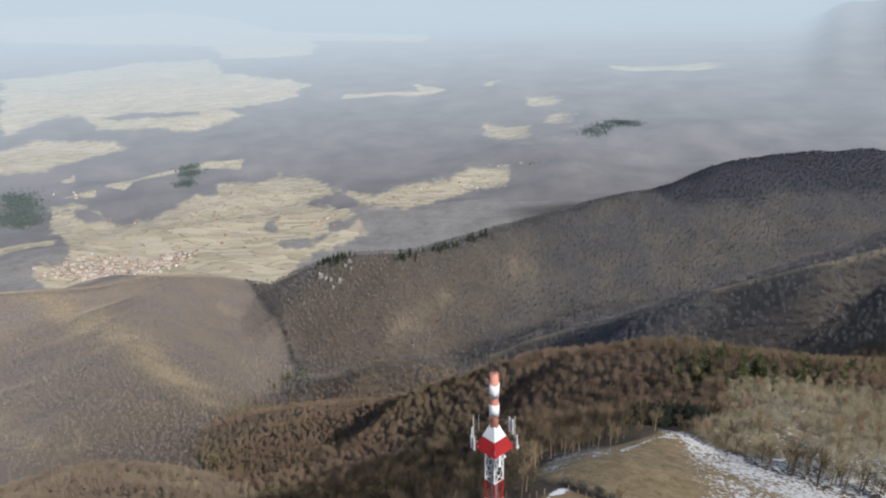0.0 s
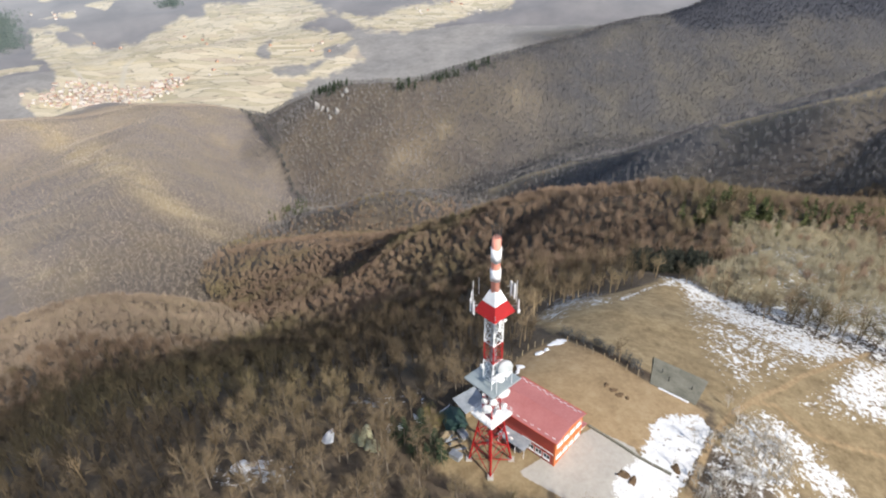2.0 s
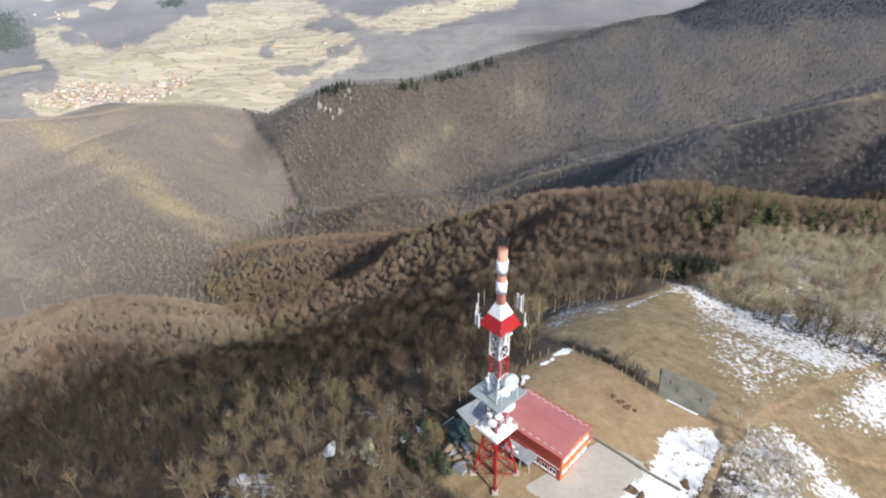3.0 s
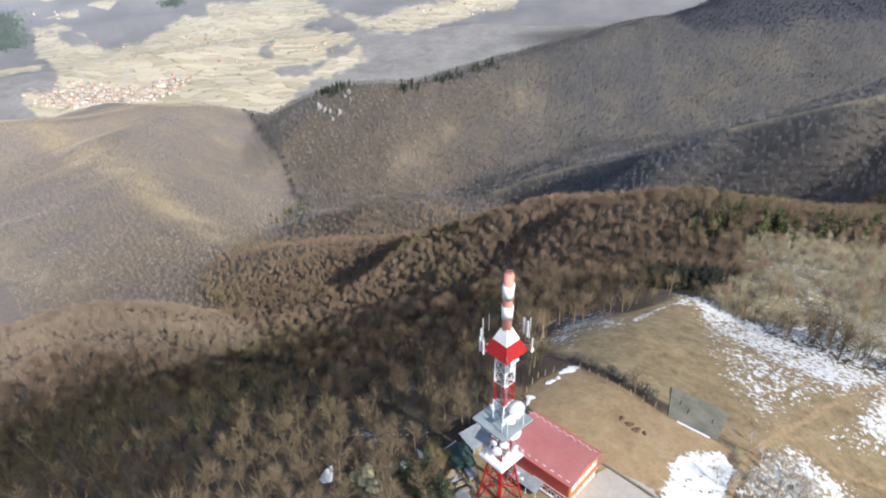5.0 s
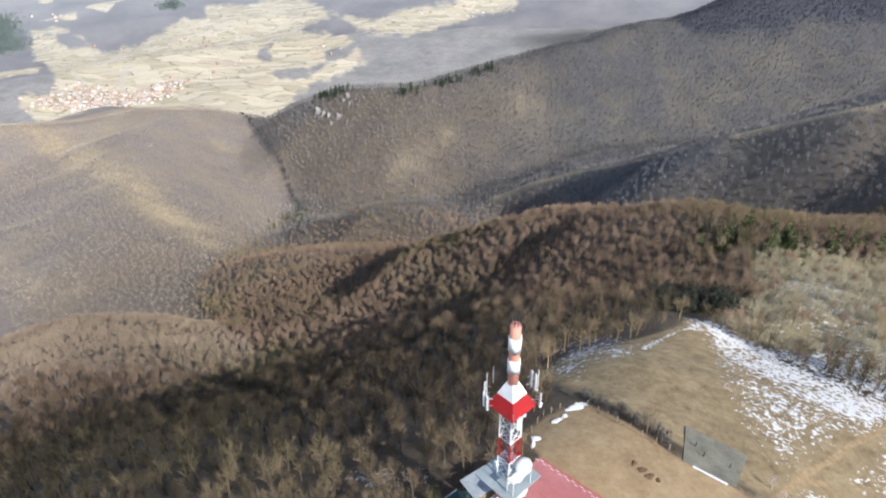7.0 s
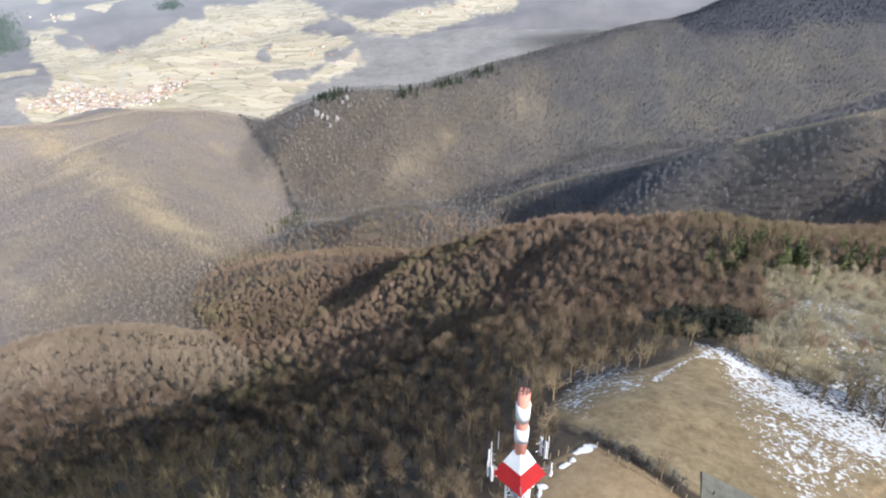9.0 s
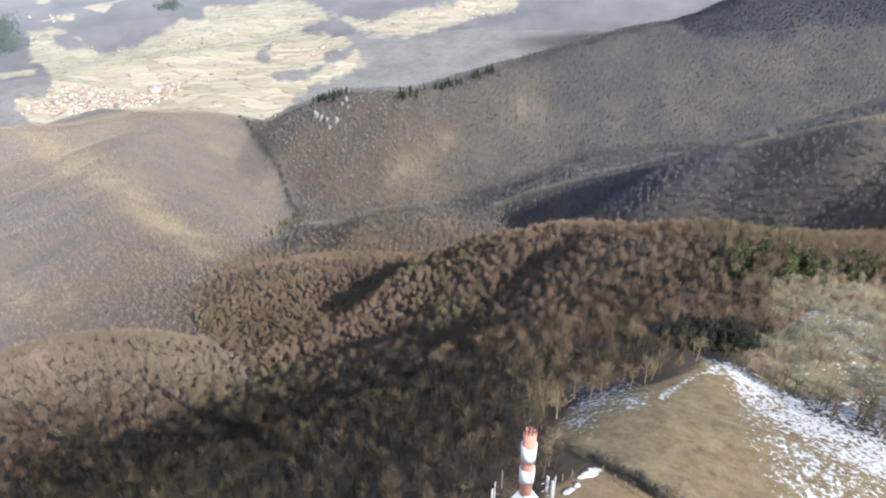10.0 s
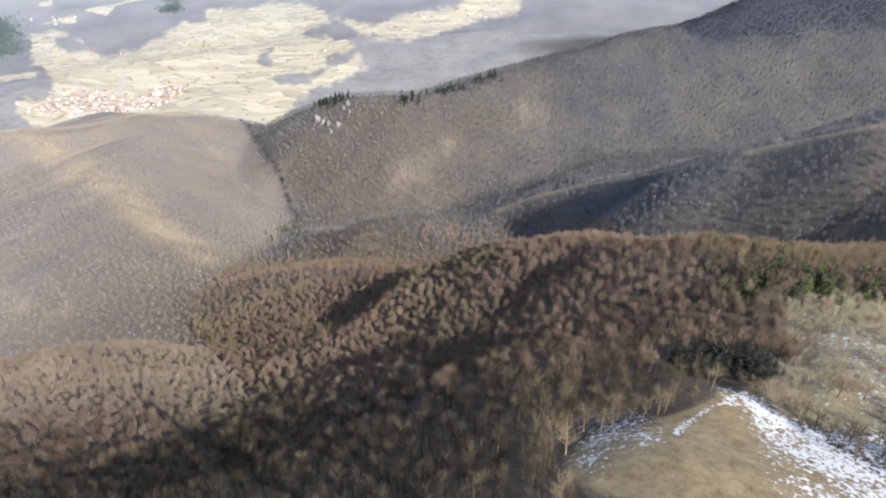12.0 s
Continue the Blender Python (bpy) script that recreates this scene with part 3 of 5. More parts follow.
# share of painted haze, rising with true distance, less on the peak
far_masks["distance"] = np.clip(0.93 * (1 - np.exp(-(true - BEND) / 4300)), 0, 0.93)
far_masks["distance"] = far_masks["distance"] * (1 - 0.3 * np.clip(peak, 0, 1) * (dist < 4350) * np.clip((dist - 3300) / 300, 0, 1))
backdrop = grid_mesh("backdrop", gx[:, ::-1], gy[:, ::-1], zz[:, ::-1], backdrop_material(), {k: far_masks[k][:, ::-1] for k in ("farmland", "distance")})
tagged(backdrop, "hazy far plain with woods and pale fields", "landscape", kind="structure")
layer = backdrop.data.uv_layers.new(name="UVMap")
loop_v = np.empty(len(backdrop.data.loops), np.int32)
backdrop.data.loops.foreach_get("vertex_index", loop_v)
plan_uv = np.stack([(deg * 0.14)[:, ::-1].ravel(), (np.log(true) * 5.0)[:, ::-1].ravel()], -1)
layer.data.foreach_set("uv", plan_uv[loop_v].ravel())


# ---- woods ----
def sliver(rng, p, d, length, width):
    d = d / np.linalg.norm(d)
    side = np.cross(d, rng.normal(size=3))
    side = side / (np.linalg.norm(side) + 1e-9) * width / 2
    return [p + side, p - side, p + d * length]


def cone(p, q, r0, r1, n=4):
    """Side faces of a tapered stick as triangles."""
    d = (q - p) / np.linalg.norm(q - p)
    u = np.cross(d, [0.31, 0.95, 0.1])
    u /= np.linalg.norm(u)
    v = np.cross(d, u)
    ring = [u * math.cos(2 * math.pi * i / n) + v * math.sin(2 * math.pi * i / n) for i in range(n)]
    out = []
    for i in range(n):
        a, b = ring[i], ring[(i + 1) % n]
        out += [[p + a * r0, p + b * r0, q + b * r1], [p + a * r0, q + b * r1, q + a * r1]]
    return out


def bare_template(seed, limbs, twigs, twig_w, tall=10.0, spread=0.42, trunk_n=4):
    """A leafless broad-leaved tree: (trunk triangles, crown triangles)."""
    rng = np.random.default_rng(seed)
    top = np.array([rng.normal() * 0.5, rng.normal() * 0.5, tall * 0.9])
    trunk = cone(np.array([0, 0, -0.6]), top * 0.55, 0.17, 0.11, trunk_n) + cone(top * 0.55, top, 0.11, 0.02, trunk_n)
    crown, ends = [], []
    for i in range(limbs):
        f = rng.uniform(0.28, 0.9)
        base, a = top * f, rng.uniform(0, 2 * math.pi)
        d = np.array([math.cos(a), math.sin(a), rng.uniform(0.5, 1.5)])
        d = d / np.linalg.norm(d)
        length = tall * spread * (1.15 - f * 0.6) * rng.uniform(0.7, 1.15)
        tip = base + d * length
        crown += cone(base, tip, 0.036, 0.01, 3) if trunk_n > 3 else [sliver(rng, base, d, length, 0.2)]
        ends.append((base, tip))
    for i in range(twigs):
        base, tip = ends[rng.integers(len(ends))]
        p = base + (tip - base) * rng.uniform(0.25, 1.0)
        d = (tip - base) / np.linalg.norm(tip - base) * 0.7 + rng.normal(size=3) * 0.5 + np.array([0, 0, 0.5])
        crown.append(sliver(rng, p, d, tall * rng.uniform(0.12, 0.3), twig_w))
    return np.array(trunk), np.array(crown)


def puff_template(seed, twigs, twig_w, tall=7.5, wide=0.26, limbs=4, reach_up=1.0, upright=0.0):
    """A small leafless tree seen from far off: a stem and a rounded crown of fine upswept twigs."""
    rng = np.random.default_rng(seed)
    top = np.array([rng.normal() * 0.25, rng.normal() * 0.25, tall * 0.8])
    tri = cone(np.array([0, 0, -0.5]), top, 0.1, 0.03, 3)
    heart = np.array([top[0], top[1], tall * 0.60])
    for i in range(limbs):
        a = rng.uniform(0, 2 * math.pi)
        d = np.array([math.cos(a), math.sin(a), rng.uniform(0.8, 1.6)])
        tri.append(sliver(rng, top * rng.uniform(0.35, 0.6), d, tall * 0.42, 0.13))
    for i in range(twigs):
        out = rng.normal(size=3)
        out[2] = abs(out[2]) * 1.2 - 0.45
        out = out / np.linalg.norm(out)
        reach = rng.uniform(0.4 if upright else 0.55, 1.05)
        p = heart + out * np.array([wide, wide, wide * 1.25]) * tall * reach
        d = np.array([0, 0, 1.0]) + rng.normal(size=3) * 0.45 * (1 - 0.5 * upright) + out * 0.3 * upright
        d = d - out * (d @ out) * 0.85 * (1 - upright)
        d = d / np.linalg.norm(d)
        side = np.cross(d, out + rng.normal(size=3) * (0.25 + 0.5 * upright))
        side = side / np.linalg.norm(side) * twig_w / 2
        n = tall * rng.uniform(0.12, 0.24) * reach_up
        tri.append([p - d * n / 2 + side, p - d * n / 2 - side, p + d * n / 2])
    return np.array(tri)


def conifer_template(seed, whorls, per, leaf_w, tall=12.0):
    rng = np.random.default_rng(seed)
    trunk = cone(np.array([0, 0, -0.5]), np.array([0, 0, tall * 0.97]), 0.18, 0.02, 4)
    crown = []
    for w in range(whorls):
        f = 0.1 + 0.88 * w / whorls
        reach = tall * 0.24 * (1 - f) ** 0.8 + 0.25
        for k in range(per):
            a = rng.uniform(0, 2 * math.pi)
            p = np.array([0, 0, tall * f])
            d = np.array([math.cos(a), math.sin(a), rng.uniform(-0.35, 0.15)])
            n = reach * rng.uniform(0.7, 1.1)
            crown.append(sliver(rng, p + d * n * 0.15, d, n, leaf_w))
            crown.append(sliver(rng, p + d * n * 0.5, d + rng.normal(size=3) * 0.5, n * 0.6, leaf_w * 0.8))
    return np.array(trunk), np.array(crown)


def tri_mesh(name, tris, material_, tone=None):
    n = len(tris)
    me = bpy.data.meshes.new(name)
    me.vertices.add(3 * n)
    me.vertices.foreach_set("co", np.ascontiguousarray(tris, np.float32).ravel())
    me.loops.add(3 * n)
    me.loops.foreach_set("vertex_index", np.arange(3 * n, dtype=np.int32))
    me.polygons.add(n)
    me.polygons.foreach_set("loop_start", np.arange(0, 3 * n, 3, dtype=np.int32))
    me.update(calc_edges=True)
    tone = np.full(n, 0.5) if tone is None else tone
    me.attributes.new("tone", "FLOAT", "POINT").data.foreach_set("value", np.repeat(tone, 3).astype(np.float32))
    me.materials.append(material_)
    return me


def planted(name, spots, templates, material_, seed, size=(0.7, 1.25), label="", category="forest", tone_mid=0.45, vary=0.18, clumps=0.08):
    """One object of kind stuff: a tree of one of the templates on each spot."""
    rng = np.random.default_rng(seed)
    parts_, tones = [], []
    which = rng.integers(len(templates), size=len(spots))
    for k, t in enumerate(templates):
        at = spots[which == k]
        if not len(at):
            continue
        tri = t.reshape(-1, 3)
        a, s = rng.uniform(0, 2 * math.pi, len(at)), rng.uniform(*size, len(at))
        c, sn = np.cos(a)[:, None], np.sin(a)[:, None]
        x = (tri[None, :, 0] * c - tri[None, :, 1] * sn) * s[:, None] + at[:, 0:1]
        y = (tri[None, :, 0] * sn + tri[None, :, 1] * c) * s[:, None] + at[:, 1:2]
        z = tri[None, :, 2] * s[:, None] + at[:, 2:3]
        parts_.append(np.stack([x, y, z], -1).reshape(-1, 3, 3))
        wave = value_noise(at[:, 0], at[:, 1], 45, 31) * 0.15 + value_noise(at[:, 0], at[:, 1], 120, 33) * 0.14 + clumps * value_noise(at[:, 0], at[:, 1], 15, 34)
        tones.append(np.repeat(np.clip(tone_mid + wave + rng.normal(size=len(at)) * vary + straw_and_shade(at[:, 0], at[:, 1]), 0, 1), len(t)))
    me = tri_mesh(name, np.concatenate(parts_), material_, np.concatenate(tones))
    ob = new(name, me)
    return tagged(ob, label, category, kind="stuff")


def straw_and_shade(x, y):
    """Tree tone: paler, drier woods round the dry grass, on the knoll and below the meadow, with sun and shade put in.
    """
    # adds sunlight along the ravine ridge crest, takes off shade on the western slope
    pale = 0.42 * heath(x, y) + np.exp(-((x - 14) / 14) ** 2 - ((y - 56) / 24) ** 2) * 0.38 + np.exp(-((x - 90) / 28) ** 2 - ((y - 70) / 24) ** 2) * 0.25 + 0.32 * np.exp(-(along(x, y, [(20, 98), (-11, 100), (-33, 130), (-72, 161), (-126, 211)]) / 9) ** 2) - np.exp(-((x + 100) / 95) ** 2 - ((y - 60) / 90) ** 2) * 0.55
    # cloud shade on the east of the great slope, put into the tree tone
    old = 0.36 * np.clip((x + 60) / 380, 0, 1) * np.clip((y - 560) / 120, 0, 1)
    return 0.6 * np.clip(straw_and_crest_light(x, y), -0.2, 1) + pale - old


def scatter(spacing, d0, d1, half_angle, seed, keep, fade=0.0):
    """Jittered places in a sector seen from the start of the flight, where keep() says that trees stand."""
    rng = np.random.default_rng(seed)
    xs = np.arange(-d1, d1, spacing)
    x, y = np.meshgrid(xs, np.arange(-60, d1, spacing))
    x = (x + rng.uniform(-0.5, 0.5, x.shape) * spacing).ravel()
    y = (y + rng.uniform(-0.5, 0.5, y.shape) * spacing).ravel()
    d = np.hypot(x - EYE_X, y - EYE_Y)
    az = np.degrees(np.arctan2(x - EYE_X, y - EYE_Y))
    ok = (d > d0 + fade * rng.uniform(-0.5, 0.5, d.shape) * (d0 > 100)) & (d <= d1 + fade * rng.uniform(-0.5, 0.5, d.shape) * (d1 < 300)) & (np.abs(az + 2.5) < half_angle)
    x, y = x[ok], y[ok]
    ok = keep(x, y)
    x, y = x[ok], y[ok]
    return np.stack([x, y, land(x, y)], -1)


STREAM = [(-222, 665), (-249, 718), (-271, 766), (-293, 808), (-315, 851), (-342, 905), (-372, 962), (-400, 1025), (-440, 1100)]


HOLLOW = [(42, 86), (56, 82), (66, 87), (64, 98), (44, 100)]


def wooded(x, y):
    m = masks(x, y)
    lone = value_noise(x, y, 14, 41) > 0.55
    brook = along(x, y, STREAM) < 9
    thin = (m["heath"] > 0.5) & (lattice(np.round(x * 7), np.round(y * 7), 5) > 0.12)
    dip = inside(x, y, HOLLOW) > -4
    return ~brook & ~thin & ~dip & ((m["open_land"] < 0.35) | (lone & (m["open_land"] < 0.6) & (y > 30))) & (m["paved"] < 0.2) & (m["track"] < 0.3) & (m["farmland"] < 0.4) & ~((np.abs(x - 36) < 18) & (np.abs(y + 2) < 16)) & (height(x, y) > VALLEY + 22)


def west_side(x, y):
    edge = np.interp(y, [100, 208, 255, 308, 340, 440, 560, 665], [-60, -126, -160, -200, -215, -235, -228, -222])
    return x < np.where(y > 665, -222 - 0.5 * (y - 665), edge)


def whole(t):
    return np.concatenate(t)


NEAR_D = 185.0
near_spots = scatter(3.3, 60, NEAR_D, 49, 1, wooded, 70)


def shoulder(x, y, near):
    """The western shoulder, coloured as sunlit past a ragged line at that distance."""
    return west_side(x, y) & (np.hypot(x - EYE_X, y - EYE_Y) > near + 25 * value_noise(x, y, 50, 91) + 30 * value_noise(x, y, 2.0, 92))


mid_spots = scatter(3.3, NEAR_D, 430, 44, 2, lambda x, y: wooded(x, y) & ~shoulder(x, y, 208), 70)
shoulder_spots = scatter(3.3, NEAR_D, 470, 44, 5, lambda x, y: wooded(x, y) & shoulder(x, y, 208) & ~shoulder(x, y, 400))
far_spots = scatter(5.3, 430, 1800, 37, 3, lambda x, y: wooded(x, y) & ~west_side(x, y) & ((np.hypot(x - EYE_X, y - EYE_Y) < 1330) | (x > 420)))
west_spots = scatter(4.3, 330, 1300, 39, 4, lambda x, y: wooded(x, y) & (x > -1000) & shoulder(x, y, 400))
# the trees round the summit are things of their own
close = (np.abs(near_spots[:, 0] + 2) < 46) & (near_spots[:, 1] < 24)
planted("forest", mid_spots, [puff_template(s, 84, 0.125, 7.6, 0.185, 5, 1.5, 0.8) for s in range(7)], M_TWIG, 5, label="bare brown beech woods on the ridges", vary=0.12, tone_mid=0.60)
planted("shoulder_forest", shoulder_spots, [puff_template(140 + s, 76, 0.15, 6.2, 0.26, 4, 1.4, 0.8) for s in range(6)], M_SHOULDER, 19, label="warm brown beech woods on the near shoulder, sunlight put into their colour", vary=0.08, tone_mid=0.4)
summit = summit_shade(far_spots[:, 0], far_spots[:, 1]) > np.random.default_rng(3).uniform(-0.6, 0.6, len(far_spots))
planted("shaded_forest", far_spots[summit], [puff_template(60 + s, 16, 0.9, 6.0, 0.40, 1, 1.5) for s in range(4)], M_SUMMIT_SHADE, 8, label="woods on the far eastern summit, cloud shade put into their colour", vary=0.12)
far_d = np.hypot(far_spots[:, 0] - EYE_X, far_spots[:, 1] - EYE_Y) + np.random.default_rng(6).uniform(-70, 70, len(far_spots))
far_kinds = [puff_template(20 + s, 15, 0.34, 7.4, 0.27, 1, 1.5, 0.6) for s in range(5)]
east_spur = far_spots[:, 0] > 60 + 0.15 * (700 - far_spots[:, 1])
planted("spur_forest", far_spots[~summit & (far_d < 700) & east_spur], [puff_template(190 + s, 30, 0.24, 7.4, 0.24, 2, 1.6, 0.8) for s in range(5)], M_SPUR, 17, label="bare woods on the eastern spur, cool shade put into their grey", vary=0.14, size=(0.8, 1.2), tone_mid=0.5)
planted("ridge_forest", far_spots[~summit & (far_d < 610) & ~east_spur], [puff_template(180 + s, 34, 0.26, 7.4, 0.25, 2, 1.5, 0.7) for s in range(5)], M_TWIG, 18, label="bare brown woods on the end of the spur", vary=0.12, size=(0.8, 1.2), tone_mid=0.62)
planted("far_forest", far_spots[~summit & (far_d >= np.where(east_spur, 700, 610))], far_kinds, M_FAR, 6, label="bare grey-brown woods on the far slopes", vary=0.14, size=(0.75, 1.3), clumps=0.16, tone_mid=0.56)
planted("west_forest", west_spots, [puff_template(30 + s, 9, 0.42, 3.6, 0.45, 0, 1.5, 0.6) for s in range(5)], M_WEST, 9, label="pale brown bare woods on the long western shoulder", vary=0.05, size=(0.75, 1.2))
# the low tone carries the shade below the summit
planted("near_forest", near_spots[~close], [whole(bare_template(40 + s, 18, 230, 0.045, 7.0, 0.34)) for s in range(7)], M_TWIG_SHADED, 7, label="bare trees below the summit", tone_mid=0.34, vary=0.22)

bare_kinds = []
for k in range(5):
    tri_trunk, tri_crown = bare_template(70 + k, 22, 420, 0.042, 7.0, 0.34)
    bare_kinds.append((tri_mesh("trunk", tri_trunk, M_BARK), tri_mesh("crown", tri_crown, M_TWIG_SHADED, np.random.default_rng(k).uniform(0.2, 0.7, len(tri_crown)))))


def tree_thing(name, x, y, s, rz, meshes, label, group):
    t = tagged(new(name), label, "tree", group)
    t.matrix_world = pose(x, y, zat(x, y), 0, 0, rz) @ Matrix.Diagonal((s, s, s, 1))
    for part_name, me in zip(("trunk", "crown"), meshes):
        o = new(part_name, me)
        o.parent = t
    return t


rng = random.Random(9)
for x, y, _ in near_spots[close][:290]:
    tree_thing("bare_tree", float(x), float(y), rng.uniform(0.6, 1.2), rng.uniform(0, 360), bare_kinds[rng.randrange(5)], "leafless young tree with grey-brown twigs on leaf litter", "bare trees")

# conifers: dark spruces west of the tower, and clumps on the ridges
spruce_kinds = []
for k in range(3):
    t, c = conifer_template(90 + k, 26, 7, 0.16, 8.5)
    spruce_kinds.append((tri_mesh("trunk", t, M_BARK), tri_mesh("crown", c, M_PINE, np.random.default_rng(k).uniform(0.1, 0.8, len(c)))))
for x, y, s in ((-14.4, 2.6, 0.85), (-11.6, 4.2, 0.95), (-9.2, 1.0, 0.8), (-8.0, -0.8, 0.75), (-12.6, 0.4, 0.8), (-16.4, 4.4, 0.7), (-10.4, -1.6, 0.7)):
    tree_thing("spruce", x, y, s, rng.uniform(0, 360), spruce_kinds[rng.randrange(3)], "dark green spruce beside the tower yard", "spruces")


def clump(places, count, spread, seed):
    r = np.random.default_rng(seed)
    at = np.concatenate([np.array(p)[None] + r.normal(size=(count, 2)) * spread for p in places])
    return np.stack([at[:, 0], at[:, 1], land(at[:, 0], at[:, 1])], -1)


far_pine = [whole(conifer_template(95 + k, 9, 5, 0.7, 9.0)) for k in range(3)]
heath_spots = scatter(2.3, 90, 330, 44, 8, lambda x, y: (heath(x, y) > 0.45) & (value_noise(x, y, 9, 52) + 0.5 * value_noise(x, y, 3, 53) > -0.35) & (masks(x, y)["open_land"] < 0.92))
planted("heath_scrub", heath_spots, [puff_template(160 + k, 90, 0.07, 4.4, 0.27, 5, 1.3, 0.6) for k in range(5)], M_HEATH, 28, (0.5, 1.25), "pale leafless scrub on the dry heath", "shrubs", 0.45, 0.16)
# spruces added in the hollow to stand for its shade
hollow = np.array([(u, v) for u in np.arange(43, 66, 2.1) for v in np.arange(85, 101, 2.1)]) + np.random.default_rng(4).uniform(-0.8, 0.8, (88, 2))
hollow = hollow[inside(hollow[:, 0], hollow[:, 1], HOLLOW) > 0]
planted("hollow_spruces", np.c_[hollow, land(hollow[:, 0], hollow[:, 1])], [whole(conifer_template(170 + k, 16, 6, 0.25, 6.0)) for k in range(3)], M_GLOOM, 29, (0.9, 1.5), "young spruces in the hollow behind the meadow, shade put into their needles", "trees")
planted("ridge_pines", np.concatenate([clump([(-217, 640), (-226, 615), (-205, 600)], 8, 7, 1), clump([(-236, 593)], 5, 5, 2), clump([(80, 142), (86, 146), (92, 149), (98, 143), (103, 141), (110, 147), (120, 150), (132, 152), (146, 154), (160, 156)], 6, 3.5, 3)]), far_pine, M_OLIVE, 11, label="olive green pines on the spur", category="trees")
planted("crest_pines", np.concatenate([clump([(-225, 897), (-205, 890), (-240, 905)], 26, 9, 4), clump([(-105, 846), (-88, 850), (-60, 862), (-35, 872), (-5, 884), (10, 890)], 12, 8, 5)]), far_pine, M_PINE, 12, (0.9, 1.5), "dark pines on the crest of the eastern slope", "trees")
grove = np.concatenate([clump([(-1330, 1745), (-1370, 1800), (-1400, 1860), (-1440, 1920), (-1300, 1730), (-1470, 1960)], 260, 30, 6), clump([(-1050, 2330), (-1010, 2240), (-990, 2140)], 190, 21, 7), clump([(480, 2640), (540, 2720), (600, 2790), (650, 2750)], 160, 28, 8)])
planted("plantation", grove, [puff_template(110 + k, 14, 1.5, 5.0, 0.6, 0) for k in range(3)], M_HAZED, 13, (1.3, 2.2), label="grey-green conifer plantations in the valley", category="trees")
planted("stream_scrub", clump([(ax + (bx - ax) * f, ay + (by - ay) * f) for (ax, ay), (bx, by) in zip(STREAM, STREAM[1:]) for f in (0, 0.25, 0.5, 0.75)], 7, 2.6, 9), [puff_template(120 + k, 30, 0.5, 6.0, 0.42, 2) for k in range(3)], M_SCRUB, 14, label="dark scrub along the stream in the gorge", category="scrub")
planted("yard_brush", np.concatenate([clump([(-9.1, 7.4), (-10.2, 8.6)], 6, 0.7, 10)]), [puff_template(130 + k, 120, 0.06, 3.6, 0.3, 4) for k in range(3)], M_STRAW, 15, label="straw-yellow brush beside the hut", category="shrubs")
planted("grey_thicket", clump([(40, 4), (44, 6), (47, 9), (42, 0), (46, 2), (37, -3), (34, -8), (40, -6), (50, 4)], 13, 2.6, 26), [puff_template(150 + k, 80, 0.04, 3.4, 0.3, 5) for k in range(4)], M_BRUSH, 27, label="pale grey leafless thicket on snow", category="shrubs")
planted("ditch_brush", clump([(16.5, 35.5), (19, 32.5), (21.5, 30), (24, 27.5), (26.5, 25.2), (29, 22.8)], 9, 0.9, 16), [puff_template(140 + k, 60, 0.05, 2.2, 0.35, 4) for k in range(3)], M_SCRUB, 17, label="dark bramble along the ditch", category="shrubs")



# ---- building kit ----
def part(name, bm, material_, parent=None, label="", at=None):
    """Links a bmesh as one mesh object, under a thing or part if one is given."""
    me = bpy.data.meshes.new(name)
    bm.to_mesh(me)
    bm.free()
    return linked(name, me, material_, parent, label, at)


def linked(name, me, material_, parent=None, label="", at=None):
    if not me.materials:
        me.materials.append(material_)
    ob = new(name, me)
    if parent is not None:
        ob.parent = parent
    if at is not None:
        ob.matrix_local = at
    return tagged(ob, label) if label else ob


def base(name, m, label, category, group=""):
    ob = new(name)
    ob.matrix_world = m
    return tagged(ob, label, category, group)


def box(sx, sy, sz, x=0, y=0, z=0, bevel=0.02, bm=None):
    """A bevelled box that stands on z."""
    bm = bm or bmesh.new()
    made = bmesh.ops.create_cube(bm, size=1, matrix=Matrix.Translation((x, y, z + sz / 2)) @ Matrix.Diagonal((sx, sy, sz, 1)))
    if bevel:
        edges = {e for v in made["verts"] for e in v.link_edges}
        bmesh.ops.bevel(bm, geom=list(edges), offset=min(bevel, 0.3 * min(sx, sy, sz)), segments=1, affect="EDGES")
    return bm


def rod(p, q, r0, r1=None, n=6, bm=None, caps=True):
    """A round bar between two places."""
    bm = bm or bmesh.new()
    p, q = Vector(p), Vector(q)
    m = Matrix.Translation((p + q) / 2) @ (q - p).to_track_quat("Z", "Y").to_matrix().to_4x4()
    bmesh.ops.create_cone(bm, cap_ends=caps, segments=n, radius1=r0, radius2=r0 if r1 is None else r1, depth=(q - p).length, matrix=m)
    return bm


def plate(corners, thick, bm=None):
    """A flat slab with these corners, thick downwards along its normal."""
    bm = bm or bmesh.new()
    c = [Vector(p) for p in corners]
    n = (c[1] - c[0]).cross(c[2] - c[0]).normalized() * thick
    top, low = [bm.verts.new(p) for p in c], [bm.verts.new(p - n) for p in c]
    bm.faces.new(top)
    bm.faces.new(low[::-1])
    for i in range(len(c)):
        j = (i + 1) % len(c)
        bm.faces.new((top[j], top[i], low[i], low[j]))
    return bm


